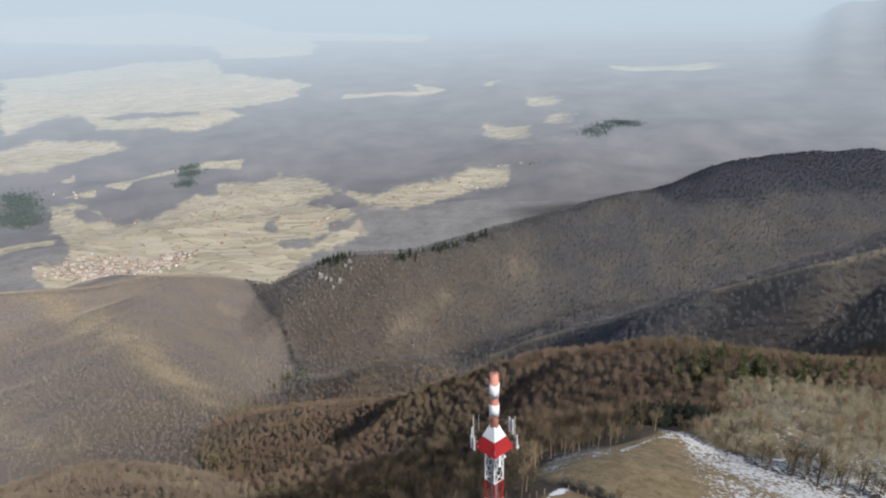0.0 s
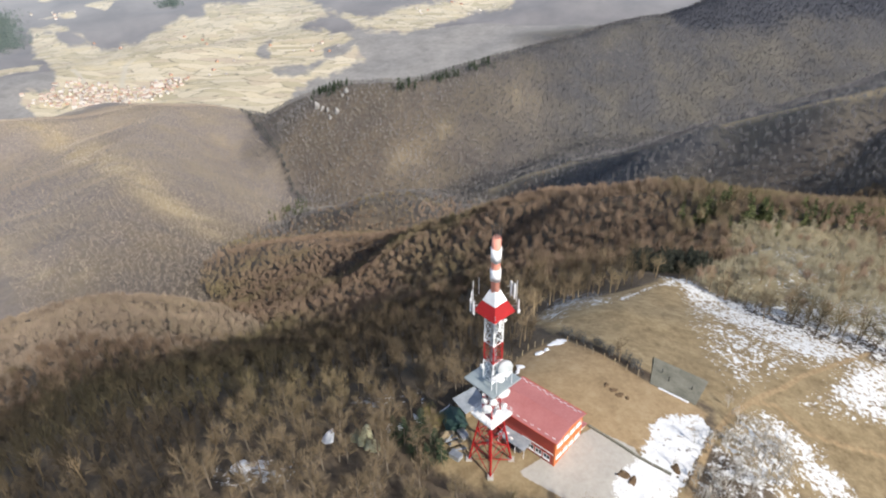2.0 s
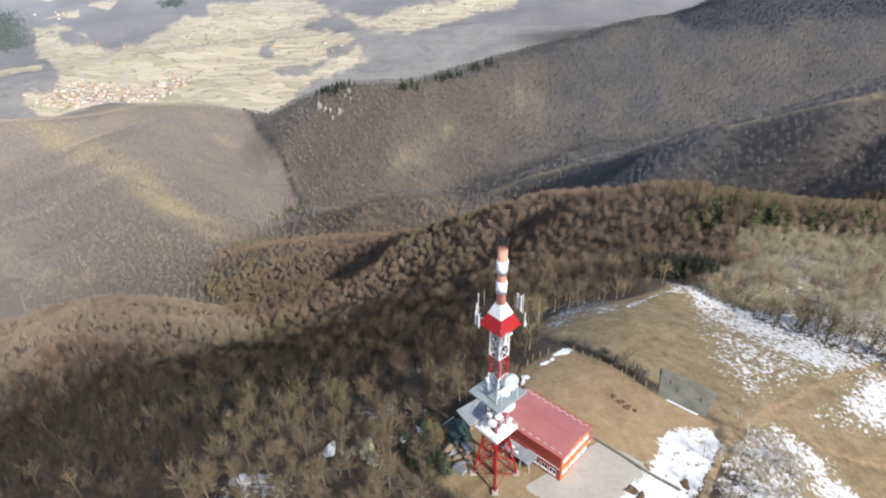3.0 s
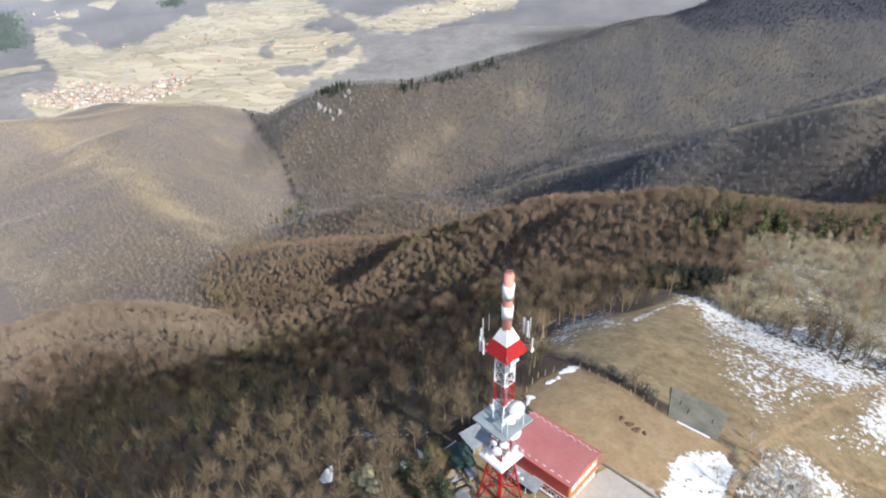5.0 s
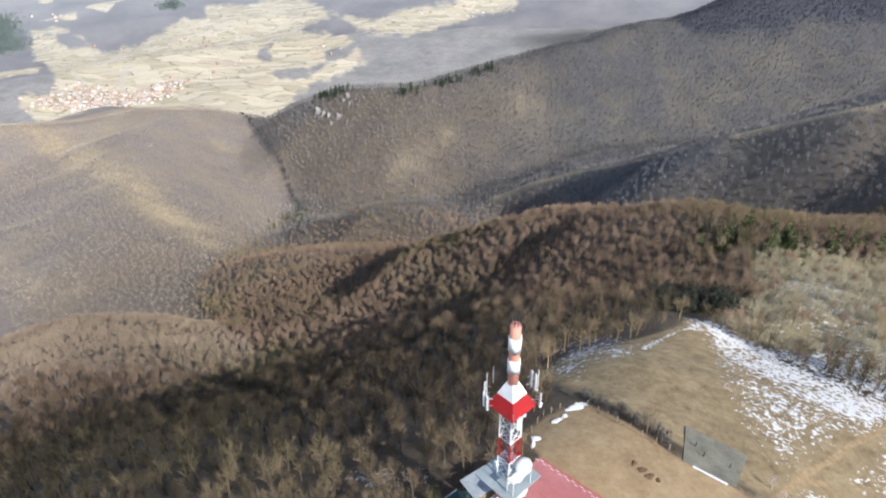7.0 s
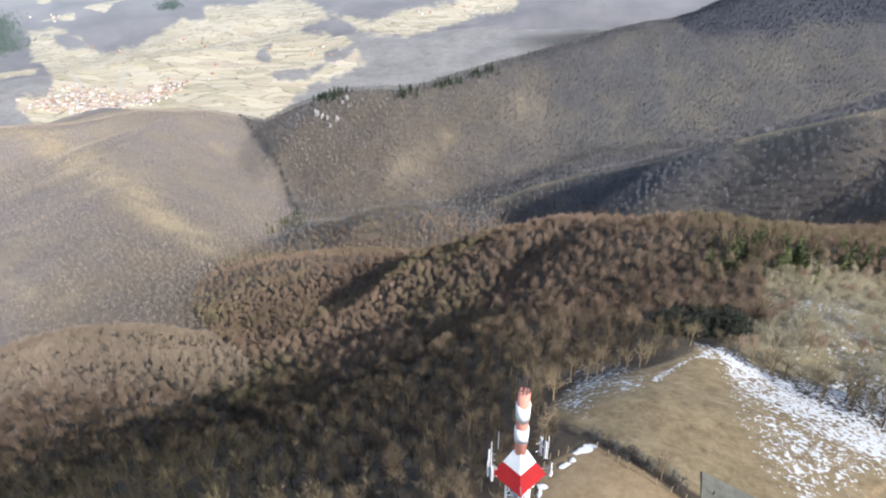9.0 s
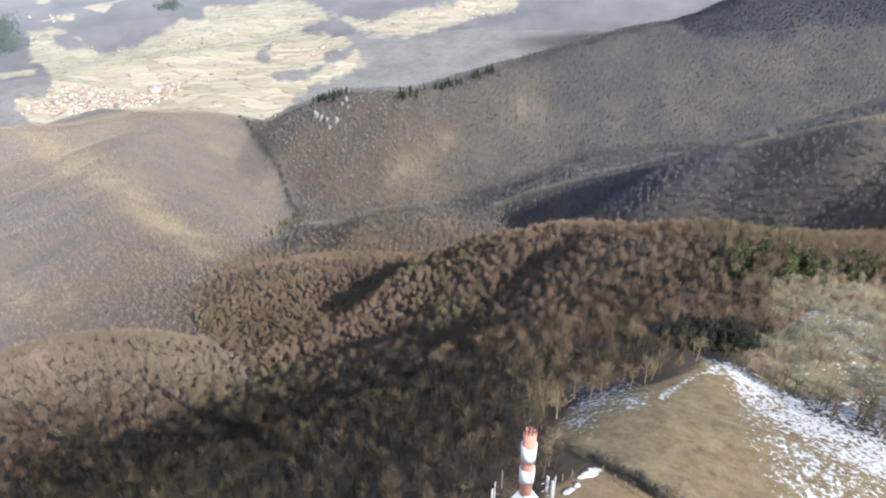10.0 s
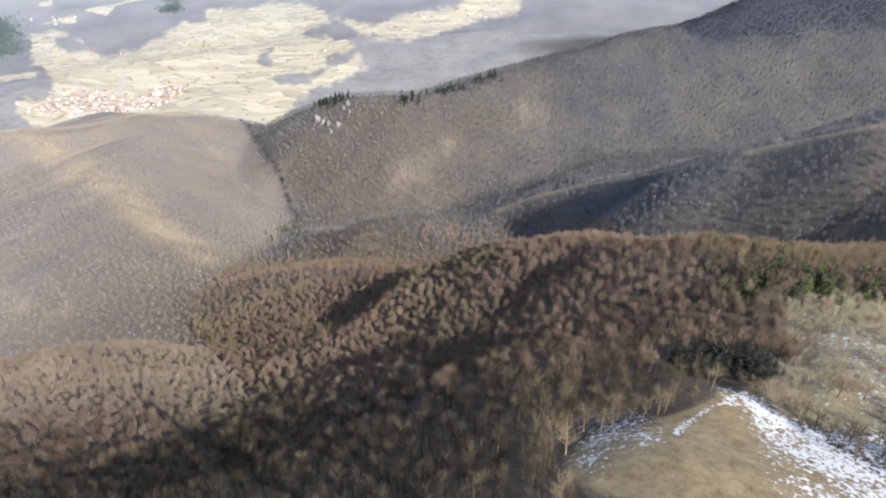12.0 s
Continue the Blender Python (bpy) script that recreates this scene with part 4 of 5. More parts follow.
def lathe(profile, n=16):
    """A turned form about z from (radius, height) pairs."""
    bm = bmesh.new()
    rings = [[bm.verts.new((r * math.cos(2 * math.pi * i / n), r * math.sin(2 * math.pi * i / n), z)) for i in range(n)] for r, z in profile]
    for a, b in zip(rings, rings[1:]):
        for i in range(n):
            bm.faces.new((a[i], a[(i + 1) % n], b[(i + 1) % n], b[i]))
    bm.faces.new(rings[0][::-1])
    bm.faces.new(rings[-1])
    for f in bm.faces:
        f.smooth = len(f.verts) == 4
    return bm


M_RED = worn("red_paint", (0.27, 0.004, 0.006), (0.42, 0.008, 0.009), 0.7, 0.6)
M_SALMON = worn("faded_red_paint", (0.66, 0.24, 0.17), (0.78, 0.36, 0.27), 0.5, 0.55)
M_WHITE = worn("white_paint", (0.66, 0.67, 0.68), (0.86, 0.86, 0.85), 0.8, 0.5)
M_WRAP = worn("white_sleeve", (0.74, 0.75, 0.77), (0.88, 0.88, 0.88), 1.5, 0.6, relief=0.05)
M_DECK = worn("grey_deck", (0.26, 0.31, 0.33), (0.40, 0.45, 0.46), 0.6, 0.5, 0.3)
M_STEEL = worn("galvanised_steel", (0.30, 0.31, 0.32), (0.52, 0.53, 0.54), 2.0, 0.4, 0.7)
M_DARK = worn("dark_steel", (0.03, 0.03, 0.035), (0.09, 0.09, 0.09), 2.0, 0.5, 0.4)
M_CONCRETE = worn("concrete", (0.30, 0.28, 0.25), (0.50, 0.48, 0.44), 0.6, 0.9)
M_ROOF = worn("red_roof_sheet", (0.37, 0.125, 0.12), (0.48, 0.20, 0.19), 0.25, 0.45, relief=0.01)
M_ORANGE = worn("orange_cladding", (0.55, 0.13, 0.035), (0.70, 0.20, 0.055), 0.4, 0.6)
# shaded copy of the orange cladding, used on the gutters too
M_WALL_SHADE = worn("shaded_cladding", (0.40, 0.05, 0.035), (0.52, 0.085, 0.05), 0.5, 0.6)
M_GLASS = worn("window_glass", (0.03, 0.035, 0.04), (0.07, 0.08, 0.09), 0.8, 0.08, relief=0.0)
M_DRUM = worn("grey_radome", (0.42, 0.45, 0.46), (0.56, 0.58, 0.58), 0.9, 0.45)
M_TIMBER = worn("weathered_timber", (0.20, 0.15, 0.09), (0.42, 0.34, 0.22), 1.2, 0.85)
M_SLATE = worn("weathered_sheet_metal", (0.22, 0.25, 0.28), (0.50, 0.54, 0.58), 0.6, 0.5, 0.3)
M_GREEN = worn("dark_green_paint", (0.018, 0.045, 0.04), (0.05, 0.10, 0.085), 0.8, 0.6)
M_ROCK = worn("lichened_limestone", (0.26, 0.27, 0.17), (0.55, 0.54, 0.38), 0.7, 0.95, relief=0.15)
M_CRAG = worn("pale_limestone", (0.25, 0.243, 0.235), (0.43, 0.42, 0.405), 0.5, 0.95, relief=0.2)
M_SLAB = worn("weathered_slab", (0.10, 0.098, 0.074), (0.235, 0.225, 0.18), 0.35, 0.95, relief=0.06)
M_SOIL = worn("dug_soil", (0.07, 0.045, 0.025), (0.17, 0.11, 0.06), 1.5, 0.95)
M_SNOW = worn("old_snow", (0.55, 0.58, 0.64), (0.75, 0.765, 0.79), 0.8, 0.7, relief=0.05)

# ---- the transmitter tower on the summit ----
ORIGIN = zat(0, 0)
tower = base("communication_tower", pose(0, 0, 0), "tall red and white lattice telecom tower with tube mast", "tower")


def corner(i, r, z):
    return Vector((r * math.cos(math.pi / 2 * i), r * math.sin(math.pi / 2 * i), z))


def unit(i, r0, z0, r1, z1, j=None):
    return corner(i, r0, z0), corner(i if j is None else j, r1, z1)


def bar(name, p, q, r, material_, parent, label="", n=5):
    return part(name, rod(p, q, r, n=n), material_, parent, label)


# splayed legs on concrete footings
LEG = [(3.5, 0.6), (2.75, 4.2), (2.15, 7.8), (1.65, 11.6)]
for i in range(4):
    part("footing", box(1.0, 1.0, 1.6, *corner(i, 3.5, -0.7)), M_CONCRETE, tower, "pale concrete footing")
    part("leg", rod(corner(i, *LEG[0]), corner(i, *LEG[-1]), 0.17, 0.14, 8), M_RED, tower, "red steel leg")
    for (r0, z0), (r1, z1) in zip(LEG, LEG[1:]):
        bar("brace", *unit(i, r0, z0, r1, z1, i + 1), 0.07, M_RED, tower)
        bar("brace", *unit(i + 1, r0, z0, r1, z1, i), 0.07, M_RED, tower)
        bar("strut", *unit(i, r1, z1, r1, z1, i + 1), 0.075, M_RED, tower)
    bar("brace", corner(i, 2.75, 4.2), Vector((0, 0, 4.3)), 0.05, M_RED, tower)
part("riser", box(0.5, 0.5, 11.0, 0, 0, 0.5), M_RED, tower, "red cable riser")


def deck(name, side, z, thick, material_, label, rail=0.0):
    bm = box(side, side, thick, 0, 0, z - thick)
    d = part(name, bm, material_, tower, label, pose(0, 0, 0, 0, 0, 45))
    if rail:
        h = side / 2 - 0.06
        for a, b in (((-h, -h), (h, -h)), ((h, -h), (h, h)), ((h, h), (-h, h)), ((-h, h), (-h, -h))):
            for up in (rail * 0.5, rail):
                bar("rail", (a[0], a[1], z + up), (b[0], b[1], z + up), 0.028, M_WHITE, d, n=4)
            for k in range(4):
                f = k / 4
                x, y = a[0] + (b[0] - a[0]) * f, a[1] + (b[1] - a[1]) * f
                bar("baluster", (x, y, z), (x, y, z + rail), 0.03, M_WHITE, d, n=4)
    return d


deck("lower_platform", 4.65, 11.9, 0.35, M_WHITE, "white steel service platform", 1.0)
deck("grey_platform", 6.05, 19.5, 0.22, M_DECK, "wide grey deck plate")


def lattice_section(z0, z1, r, material_, bays):
    """Four uprights with crossed braces between two rings."""
    s = part("lattice_section", box(0.12, 0.12, z1 - z0, 0, 0, z0, 0.01), material_, tower)
    for i in range(4):
        for z in (z0 + 0.05, z1 - 0.05):
            bar("girt", corner(i, r, z), corner(i + 1, r, z), 0.07, material_, s, n=4)
    step = (z1 - z0) / bays
    for i in range(4):
        part("upright", box(0.2, 0.2, z1 - z0, *corner(i, r, z0)), material_, s)
        for k in range(bays):
            a, b = z0 + k * step, z0 + (k + 1) * step
            bar("brace", *unit(i, r, a, r, b, i + 1), 0.055, material_, s, n=4)
            bar("brace", *unit(i + 1, r, a, r, b, i), 0.055, material_, s, n=4)
    return s


lattice_section(11.9, 15.6, 1.35, M_RED, 2)
lattice_section(15.6, 19.3, 1.35, M_WHITE, 2)
lattice_section(19.5, 23.4, 1.35, M_WHITE, 2)
lattice_section(23.4, 26.8, 1.3, M_RED, 2)
lattice_section(26.8, 32.6, 1.3, M_WHITE, 3)
part("ladder_shaft", box(0.75, 0.75, 20.4, 0, 0, 12.0), M_STEEL, tower, "grey cable and ladder shaft", pose(0, 0, 0, 0, 0, 45))

# the skirted cabin: four flared red panels and a white hipped cap
for i in range(4):
    a0, a1 = corner(i, 1.75, 34.35), corner(i + 1, 1.75, 34.35)
    b0, b1 = corner(i, 2.95, 32.5), corner(i + 1, 2.95, 32.5)
    part("skirt_panel", plate([a0, b0, b1, a1], 0.08), M_RED, tower, "bright red flared panel")
    c0, c1 = corner(i, 0.72, 36.3), corner(i + 1, 0.72, 36.3)
    part("cap_panel", plate([c0, a0 + Vector((0, 0, 0.05)), a1 + Vector((0, 0, 0.05)), c1], 0.07), M_WHITE, tower, "white sloped cap panel")
part("cabin_floor", box(3.0, 3.0, 0.2, 0, 0, 32.4), M_DARK, tower, "dark cabin floor", pose(0, 0, 0, 0, 0, 45))

mast = part("mast", lathe([(0.62, 36.1), (0.62, 44.85), (0.55, 44.9)], 20), M_SALMON, tower, "faded salmon-red tubular mast")
for z0, z1, lean in ((41.05, 43.05, 1.0), (37.9, 39.75, -1.0)):
    bm = lathe([(0.63, z0 + 0.12), (0.72, z0), (0.73, (z0 + z1) / 2), (0.76, z1), (0.63, z1 + 0.05)], 20)
    for v in bm.verts:
        v.co.z += 0.10 * math.sin(2 * math.atan2(v.co.y, v.co.x) + lean) + 0.05 * math.sin(5 * math.atan2(v.co.y, v.co.x))
    part("white_sleeve", bm, M_WRAP, mast, "slightly loose white sleeve")
for k in range(10):
    a = 2 * math.pi * k / 10
    x, y = 0.64 * math.cos(a), 0.64 * math.sin(a)
    bar("lightning_rod", (x * 0.88, y * 0.88, 44.8), (x * 1.05, y * 1.05, 46.3 + 0.45 * (k % 2)), 0.045, M_DARK, mast, "thin dark rod", 4)
ring = bmesh.new()
for k in range(16):
    a, b = 2 * math.pi * k / 16, 2 * math.pi * (k + 1) / 16
    rod((0.64 * math.cos(a), 0.64 * math.sin(a), 45.45), (0.64 * math.cos(b), 0.64 * math.sin(b), 45.45), 0.055, n=4, bm=ring)
part("top_ring", ring, M_DARK, mast, "dark crown ring")
bar("beacon_mast", (0, 0, 45.0), (0, 0, 46.9), 0.03, M_DARK, mast, "thin dark rod", 4)


def panel_antenna(x, y, z, tall, wide=0.34, lean=0.0):
    """A flat sector antenna with its pole and two brackets."""
    a = part("panel_antenna", box(wide, 0.16, tall, 0, 0, 0, 0.05), M_WHITE, tower, "white sector antenna panel", pose(x, y, z, lean, 0, math.degrees(math.atan2(x, -y))))
    bar("pole", (0, 0.2, -0.2), (0, 0.2, tall + 0.25), 0.04, M_STEEL, a)
    for f in (0.25, 0.75):
        bar("bracket", (0, 0.05, tall * f), (0, 0.7, tall * f - 0.1), 0.03, M_STEEL, a)
    return a


for x, y, z, tall, w in ((-3.35, -0.7, 32.9, 2.3, 0.36), (-2.95, -1.2, 32.8, 2.2, 0.4), (-3.2, 0.8, 33.3, 2.0, 0.3), (2.3, 1.4, 34.2, 2.5, 0.34), (2.75, 0.9, 34.0, 2.6, 0.36), (3.3, -0.5, 33.0, 1.9, 0.3), (0.75, -2.1, 30.5, 2.1, 0.42)):
    panel_antenna(x, y, z, tall, w)
for x, y, z0, z1 in ((-3.0, -0.4, 33.0, 38.0), (3.1, 1.6, 33.0, 36.6), (-2.2, 1.9, 34.0, 36.8)):
    bar("whip_antenna", (x, y, z0), (x, y, z1), 0.045, M_WHITE, tower, "white whip antenna")
for i in range(4):
    bar("outrigger", corner(i, 1.6, 33.3), corner(i, 3.4, 33.5), 0.05, M_STEEL, tower)


def dish_antenna(x, y, z, r, face, parent, material_=M_WHITE, name="dish_antenna", label="white microwave dish"):
    """A shrouded dish that looks towards face degrees, with a stub mount."""
    d = part(name, lathe([(r * 0.3, -r * 0.55), (r * 0.8, -r * 0.38), (r, -r * 0.12), (r, r * 0.3), (r * 0.93, r * 0.36), (r * 0.4, r * 0.42)], 18), material_, parent, label, pose(x, y, z) @ pose(0, 0, 0, 0, 0, face) @ pose(0, 0, 0, 90, 0, 0))
    part("mount", rod((0, 0, -r * 0.4), (0, 0, -r * 1.1), 0.07), M_STEEL, d)
    return d


dish_antenna(1.75, -0.9, 22.7, 1.15, 15, tower, M_DRUM, label="large grey drum antenna")
dish_antenna(1.25, -1.5, 20.6, 0.5, 20, tower)
dish_antenna(2.2, -0.6, 20.8, 0.42, 40, tower)
dish_antenna(-1.6, -0.5, 22.3, 0.42, -60, tower)
dish_antenna(1.6, -1.1, 17.3, 0.8, 20, tower)
dish_antenna(2.3, -0.2, 16.6, 0.6, 60, tower)
dish_antenna(-0.7, -1.7, 14.6, 0.75, -15, tower)
dish_antenna(0.9, -1.5, 13.6, 0.55, 20, tower)
dish_antenna(-1.7, -0.9, 13.4, 0.55, -50, tower)
dish_antenna(0.2, -1.9, 16.2, 0.6, 0, tower)
dish_antenna(-1.2, -1.3, 15.8, 0.5, -40, tower)
dish_antenna(1.9, -0.9, 14.4, 0.5, 50, tower)
dish_antenna(1.5, -0.5, 31.2, 0.26, 40, tower)
dish_antenna(3.4, 0.1, 32.4, 0.33, 60, tower)
dish_antenna(-1.9, 0.2, 17.0, 0.45, -80, tower)
part("equipment_box", box(0.9, 0.7, 1.3, 0.3, -0.9, 12.0, 0.04), M_WHITE, tower, "white equipment cabinet")
part("equipment_box", box(0.7, 0.7, 1.0, -0.9, -0.1, 12.0, 0.04), M_WHITE, tower, "white equipment cabinet")
part("equipment_box", box(0.8, 0.6, 1.5, 0.9, 0.2, 16.0, 0.04), M_WHITE, tower, "white equipment cabinet")
shelf = part("side_platform", plate([(-0.3, -2.6, 21.9), (2.2, -0.3, 21.9), (2.9, -1.1, 21.9), (0.5, -3.3, 21.9)][::-1], 0.1), M_WHITE, tower, "small white grating platform")
for p in ((-0.2, -2.6), (2.1, -0.4), (2.8, -1.1), (0.5, -3.2)):
    bar("post", (p[0], p[1], 19.5), (p[0], p[1], 22.9), 0.05, M_WHITE, shelf)

# ---- the red-roofed station house ----
HOUSE = pose(8.1, 5.55, 0.35, 0, 0, 50.2)
house = base("station_house", HOUSE, "two-storey orange station house with salmon-red sheet roof", "house")
HW, HL, HH = 3.9, 6.2, 6.55


def wall_with_holes(length, tall, thick, holes, gable=0.0):
    """A wall in x and z with rectangular openings (x0, z0, x1, z1); the gable rises in the middle."""
    bm = bmesh.new()
    xs = sorted({0.0, length, length / 2, *(h[0] for h in holes), *(h[2] for h in holes)})
    zs = sorted({0.0, tall, *(h[1] for h in holes), *(h[3] for h in holes)})
    for x0, x1 in zip(xs, xs[1:]):
        for z0, z1 in zip(zs, zs[1:]):
            mx, mz = (x0 + x1) / 2, (z0 + z1) / 2
            if any(h[0] < mx < h[2] and h[1] < mz < h[3] for h in holes):
                continue
            rise = [gable * (1 - abs(x - length / 2) * 2 / length) if z1 == tall else 0 for x in (x0, x1)]
            lo = [bm.verts.new(v) for v in ((x0, 0, z0), (x1, 0, z0), (x1, 0, z1 + rise[1]), (x0, 0, z1 + rise[0]))]
            hi = [bm.verts.new(v.co + Vector((0, thick, 0))) for v in lo]
            bm.faces.new(lo)
            bm.faces.new(hi[::-1])
            for i in range(4):
                j = (i + 1) % 4
                bm.faces.new((lo[j], lo[i], hi[i], hi[j]))
    bmesh.ops.remove_doubles(bm, verts=bm.verts, dist=1e-4)
    return bm


def add_window(wall, x0, z0, x1, z1, pane_material, frame_material=M_WHITE, sill=True):
    """A window set in its opening: frame, mullion, panes and sill."""
    w = part("window", plate([(x0 + 0.03, 0.14, z0 + 0.03), (x1 - 0.03, 0.14, z0 + 0.03), (x1 - 0.03, 0.14, z1 - 0.03), (x0 + 0.03, 0.14, z1 - 0.03)], 0.03), pane_material, wall)
    fr = bmesh.new()
    t = 0.09
    for sx, sz, cx, cz in ((x1 - x0, t, (x0 + x1) / 2, z0), (x1 - x0, t, (x0 + x1) / 2, z1 - t), (t, z1 - z0, x0 + t / 2, z0), (t, z1 - z0, x1 - t / 2, z0), (t * 0.8, z1 - z0, (x0 + x1) / 2, z0)):
        box(sx, 0.12, sz, cx, 0.03, cz, 0, fr)
    part("frame", fr, frame_material, w)
    if sill:
        part("sill", box(x1 - x0 + 0.16, 0.2, 0.07, (x0 + x1) / 2, -0.06, z0 - 0.075, 0.01), M_WHITE, w)


# gable wall that faces the forecourt, with two rows of white-blinded windows
rows = [(0.45, 1.95), (2.3, 3.75), (4.1, 5.5), (5.85, 7.35)]
holes = [(a, z, b, z + h) for a, b in rows for z, h in ((4.75, 0.8), (2.0, 0.75))]
gable = part("gable_wall", wall_with_holes(2 * HW, HH, 0.3, holes, 0.85), M_ORANGE, house, "orange clad gable wall", pose(-HW, -HL, 0))
for a, b in rows:
    add_window(gable, a, 4.75, b, 5.55, M_WRAP)
    add_window(gable, a, 2.0, b, 2.75, M_WRAP)
# long wall towards the tower, its shade put into a darker red, with a strip of windows beside the corner
holes = [(0.6, 1.3, 1.9, 2.5), (2.2, 1.3, 3.5, 2.5), (3.8, 1.3, 5.1, 2.5), (7.2, 0.1, 8.2, 2.2)]
side = part("side_wall", wall_with_holes(2 * HL - 0.6, HH, 0.3, holes), M_WALL_SHADE, house, "orange clad long wall, shade put into its dark red")
side.matrix_local = pose(-HW, -HL + 0.3, 0, 0, 0, 90) @ Matrix.Diagonal((1, -1, 1, 1))
for h in holes[:3]:
    add_window(side, *h, M_GLASS)
part("door", box(0.96, 0.08, 2.05, 7.7, 0.12, 0.12, 0.01), M_DARK, side, "dark steel door")
part("string_course", box(6.2, 0.06, 0.22, 3.1, -0.03, 3.1, 0.01), M_WHITE, side, "white band over the windows")
part("back_wall", box(2 * HW, 0.3, HH, 0, HL - 0.15, 0, 0), M_ORANGE, house)
part("back_gable", plate([(-HW, HL - 0.01, HH), (0, HL - 0.01, HH + 0.85), (HW, HL - 0.01, HH)], 0.28), M_ORANGE, house)
part("far_wall", box(0.3, 2 * HL - 0.6, HH, HW - 0.15, 0, 0, 0), M_ORANGE, house)
part("plinth", box(2 * HW + 0.16, 2 * HL + 0.16, 1.2, 0, 0, -1.15, 0), M_CONCRETE, house, "concrete plinth")
EAVE, RISE = HW + 0.35, 0.93
for s in (-1, 1):
    low, top = (s * EAVE, HH + 0.06), (0, HH + 0.06 + RISE)
    c = [(low[0], -HL - 0.35, low[1]), (top[0], -HL - 0.35, top[1]), (top[0], HL + 0.35, top[1]), (low[0], HL + 0.35, low[1])]
    slope = part("roof_slope", plate(c[::s * -1] if s < 0 else c[::-1], 0.14), M_ROOF, house, "salmon-red ribbed roof sheet")
    slope.data.flip_normals() if slope.data.polygons[0].normal.z < 0 else None
    for k in range(24):
        y = -HL - 0.1 + k * (2 * HL + 0.2) / 23
        bar("rib", (low[0], y, low[1] + 0.02), (0, y, top[1] + 0.02), 0.028, M_ROOF, slope, n=4)
    for row, f in enumerate((0.12, 0.2)):
        for k in range(9):
            y = -HL + 0.6 + k * 1.42 + (0.7 if row else 0)
            x, z = low[0] * (1 - f), low[1] + RISE * f + 0.06
            if row == 0 or s > 0:
                part("snow_guard", box(0.07, 0.62, 0.13, x, y, z, 0.01), M_WHITE, slope, "white snow guard")
    part("gutter", box(0.14, 2 * HL + 0.7, 0.12, s * (EAVE + 0.05), 0, HH - 0.02, 0.03), M_WALL_SHADE, house)
part("ridge_cap", box(0.3, 2 * HL + 0.7, 0.07, 0, 0, HH + RISE + 0.03, 0.02), M_ROOF, house)
# lean-to canopy along the wall towards the tower
canopy = part("canopy", plate([(-HW, -1.6, 2.95), (-HW, 3.9, 2.95), (-HW - 2.1, 3.9, 2.5), (-HW - 2.1, -1.6, 2.5)][::-1], 0.1), M_SLATE, house, "grey sheet canopy on posts")
for y in (-1.5, 0.3, 2.1, 3.8):
    bar("post", (-HW - 1.95, y, -0.6), (-HW - 1.95, y, 2.5), 0.06, M_WHITE, canopy)
part("stored_goods", box(1.2, 3.0, 1.1, -HW - 1.0, 1.0, -0.2, 0.15), M_DARK, canopy, "dark stored goods")
# small red-roofed porch at the far corner
porch = part("porch", box(1.9, 2.3, 2.3, HW + 0.95, -HL + 1.5, -0.2, 0.02), M_WHITE, house, "small white porch")
part("porch_roof", plate([(HW, -HL + 0.1, 2.75), (HW + 2.2, -HL + 0.1, 2.3), (HW + 2.2, -HL + 2.9, 2.3), (HW, -HL + 2.9, 2.75)], 0.1), M_ROOF, porch)


# ---- on the summit round the tower ----
def on_ground(x, y, rz=0.0, sink=0.0):
    return pose(x, y, zat(x, y) - sink, 0, 0, rz)


for x, y, r, face in ((3.0, 3.7, 0.62, -30), (3.5, 2.7, 0.6, -35)):
    stand = base("ground_dish", on_ground(x, y), "white satellite dish on a short post beside the house", "satellite dish", "ground dishes")
    part("post", rod((0, 0, -0.3), (0, 0, 1.5), 0.06), M_STEEL, stand)
    dish_antenna(0, -0.2, 1.7, r, face, stand, M_WHITE, "reflector", "white round reflector")

shed = base("tool_shed", on_ground(-3.4, 11.6, 38), "low shed with patched grey sheet roof", "shed")
part("wall", box(4.4, 3.4, 2.1, 0, 0, -0.5), M_TIMBER, shed)
for k in range(4):
    part("roof_sheet", plate([(-2.5 + k * 1.25, -2.0, 1.75 + 0.03 * (k % 2)), (-1.22 + k * 1.25, -2.0, 1.75 + 0.03 * (k % 2)), (-1.22 + k * 1.25, 2.0, 2.25), (-2.5 + k * 1.25, 2.0, 2.25)], 0.05), M_SLATE, shed, "grey weathered roof sheet")
hut = base("green_hut", on_ground(-6.2, 7.6, 20), "dark green hut with a pale verge board", "hut")
part("wall", box(3.4, 3.6, 2.0, 0, 0, -0.6), M_GREEN, hut)
for s in (-1, 1):
    c = [(s * 2.0, -2.1, 1.35), (0, -2.1, 2.6), (0, 2.1, 2.6), (s * 2.0, 2.1, 1.35)]
    r = part("roof_slope", plate(c if s < 0 else c[::-1], 0.08), M_GREEN, hut)
    if r.data.polygons[0].normal.z < 0:
        r.data.flip_normals()
part("verge_board", plate([(-2.0, 2.16, 1.3), (0, 2.16, 2.6), (0, 2.16, 2.85), (-2.0, 2.16, 1.55)], 0.1), M_SNOW, hut, "snow-covered verge board")
rng = random.Random(5)
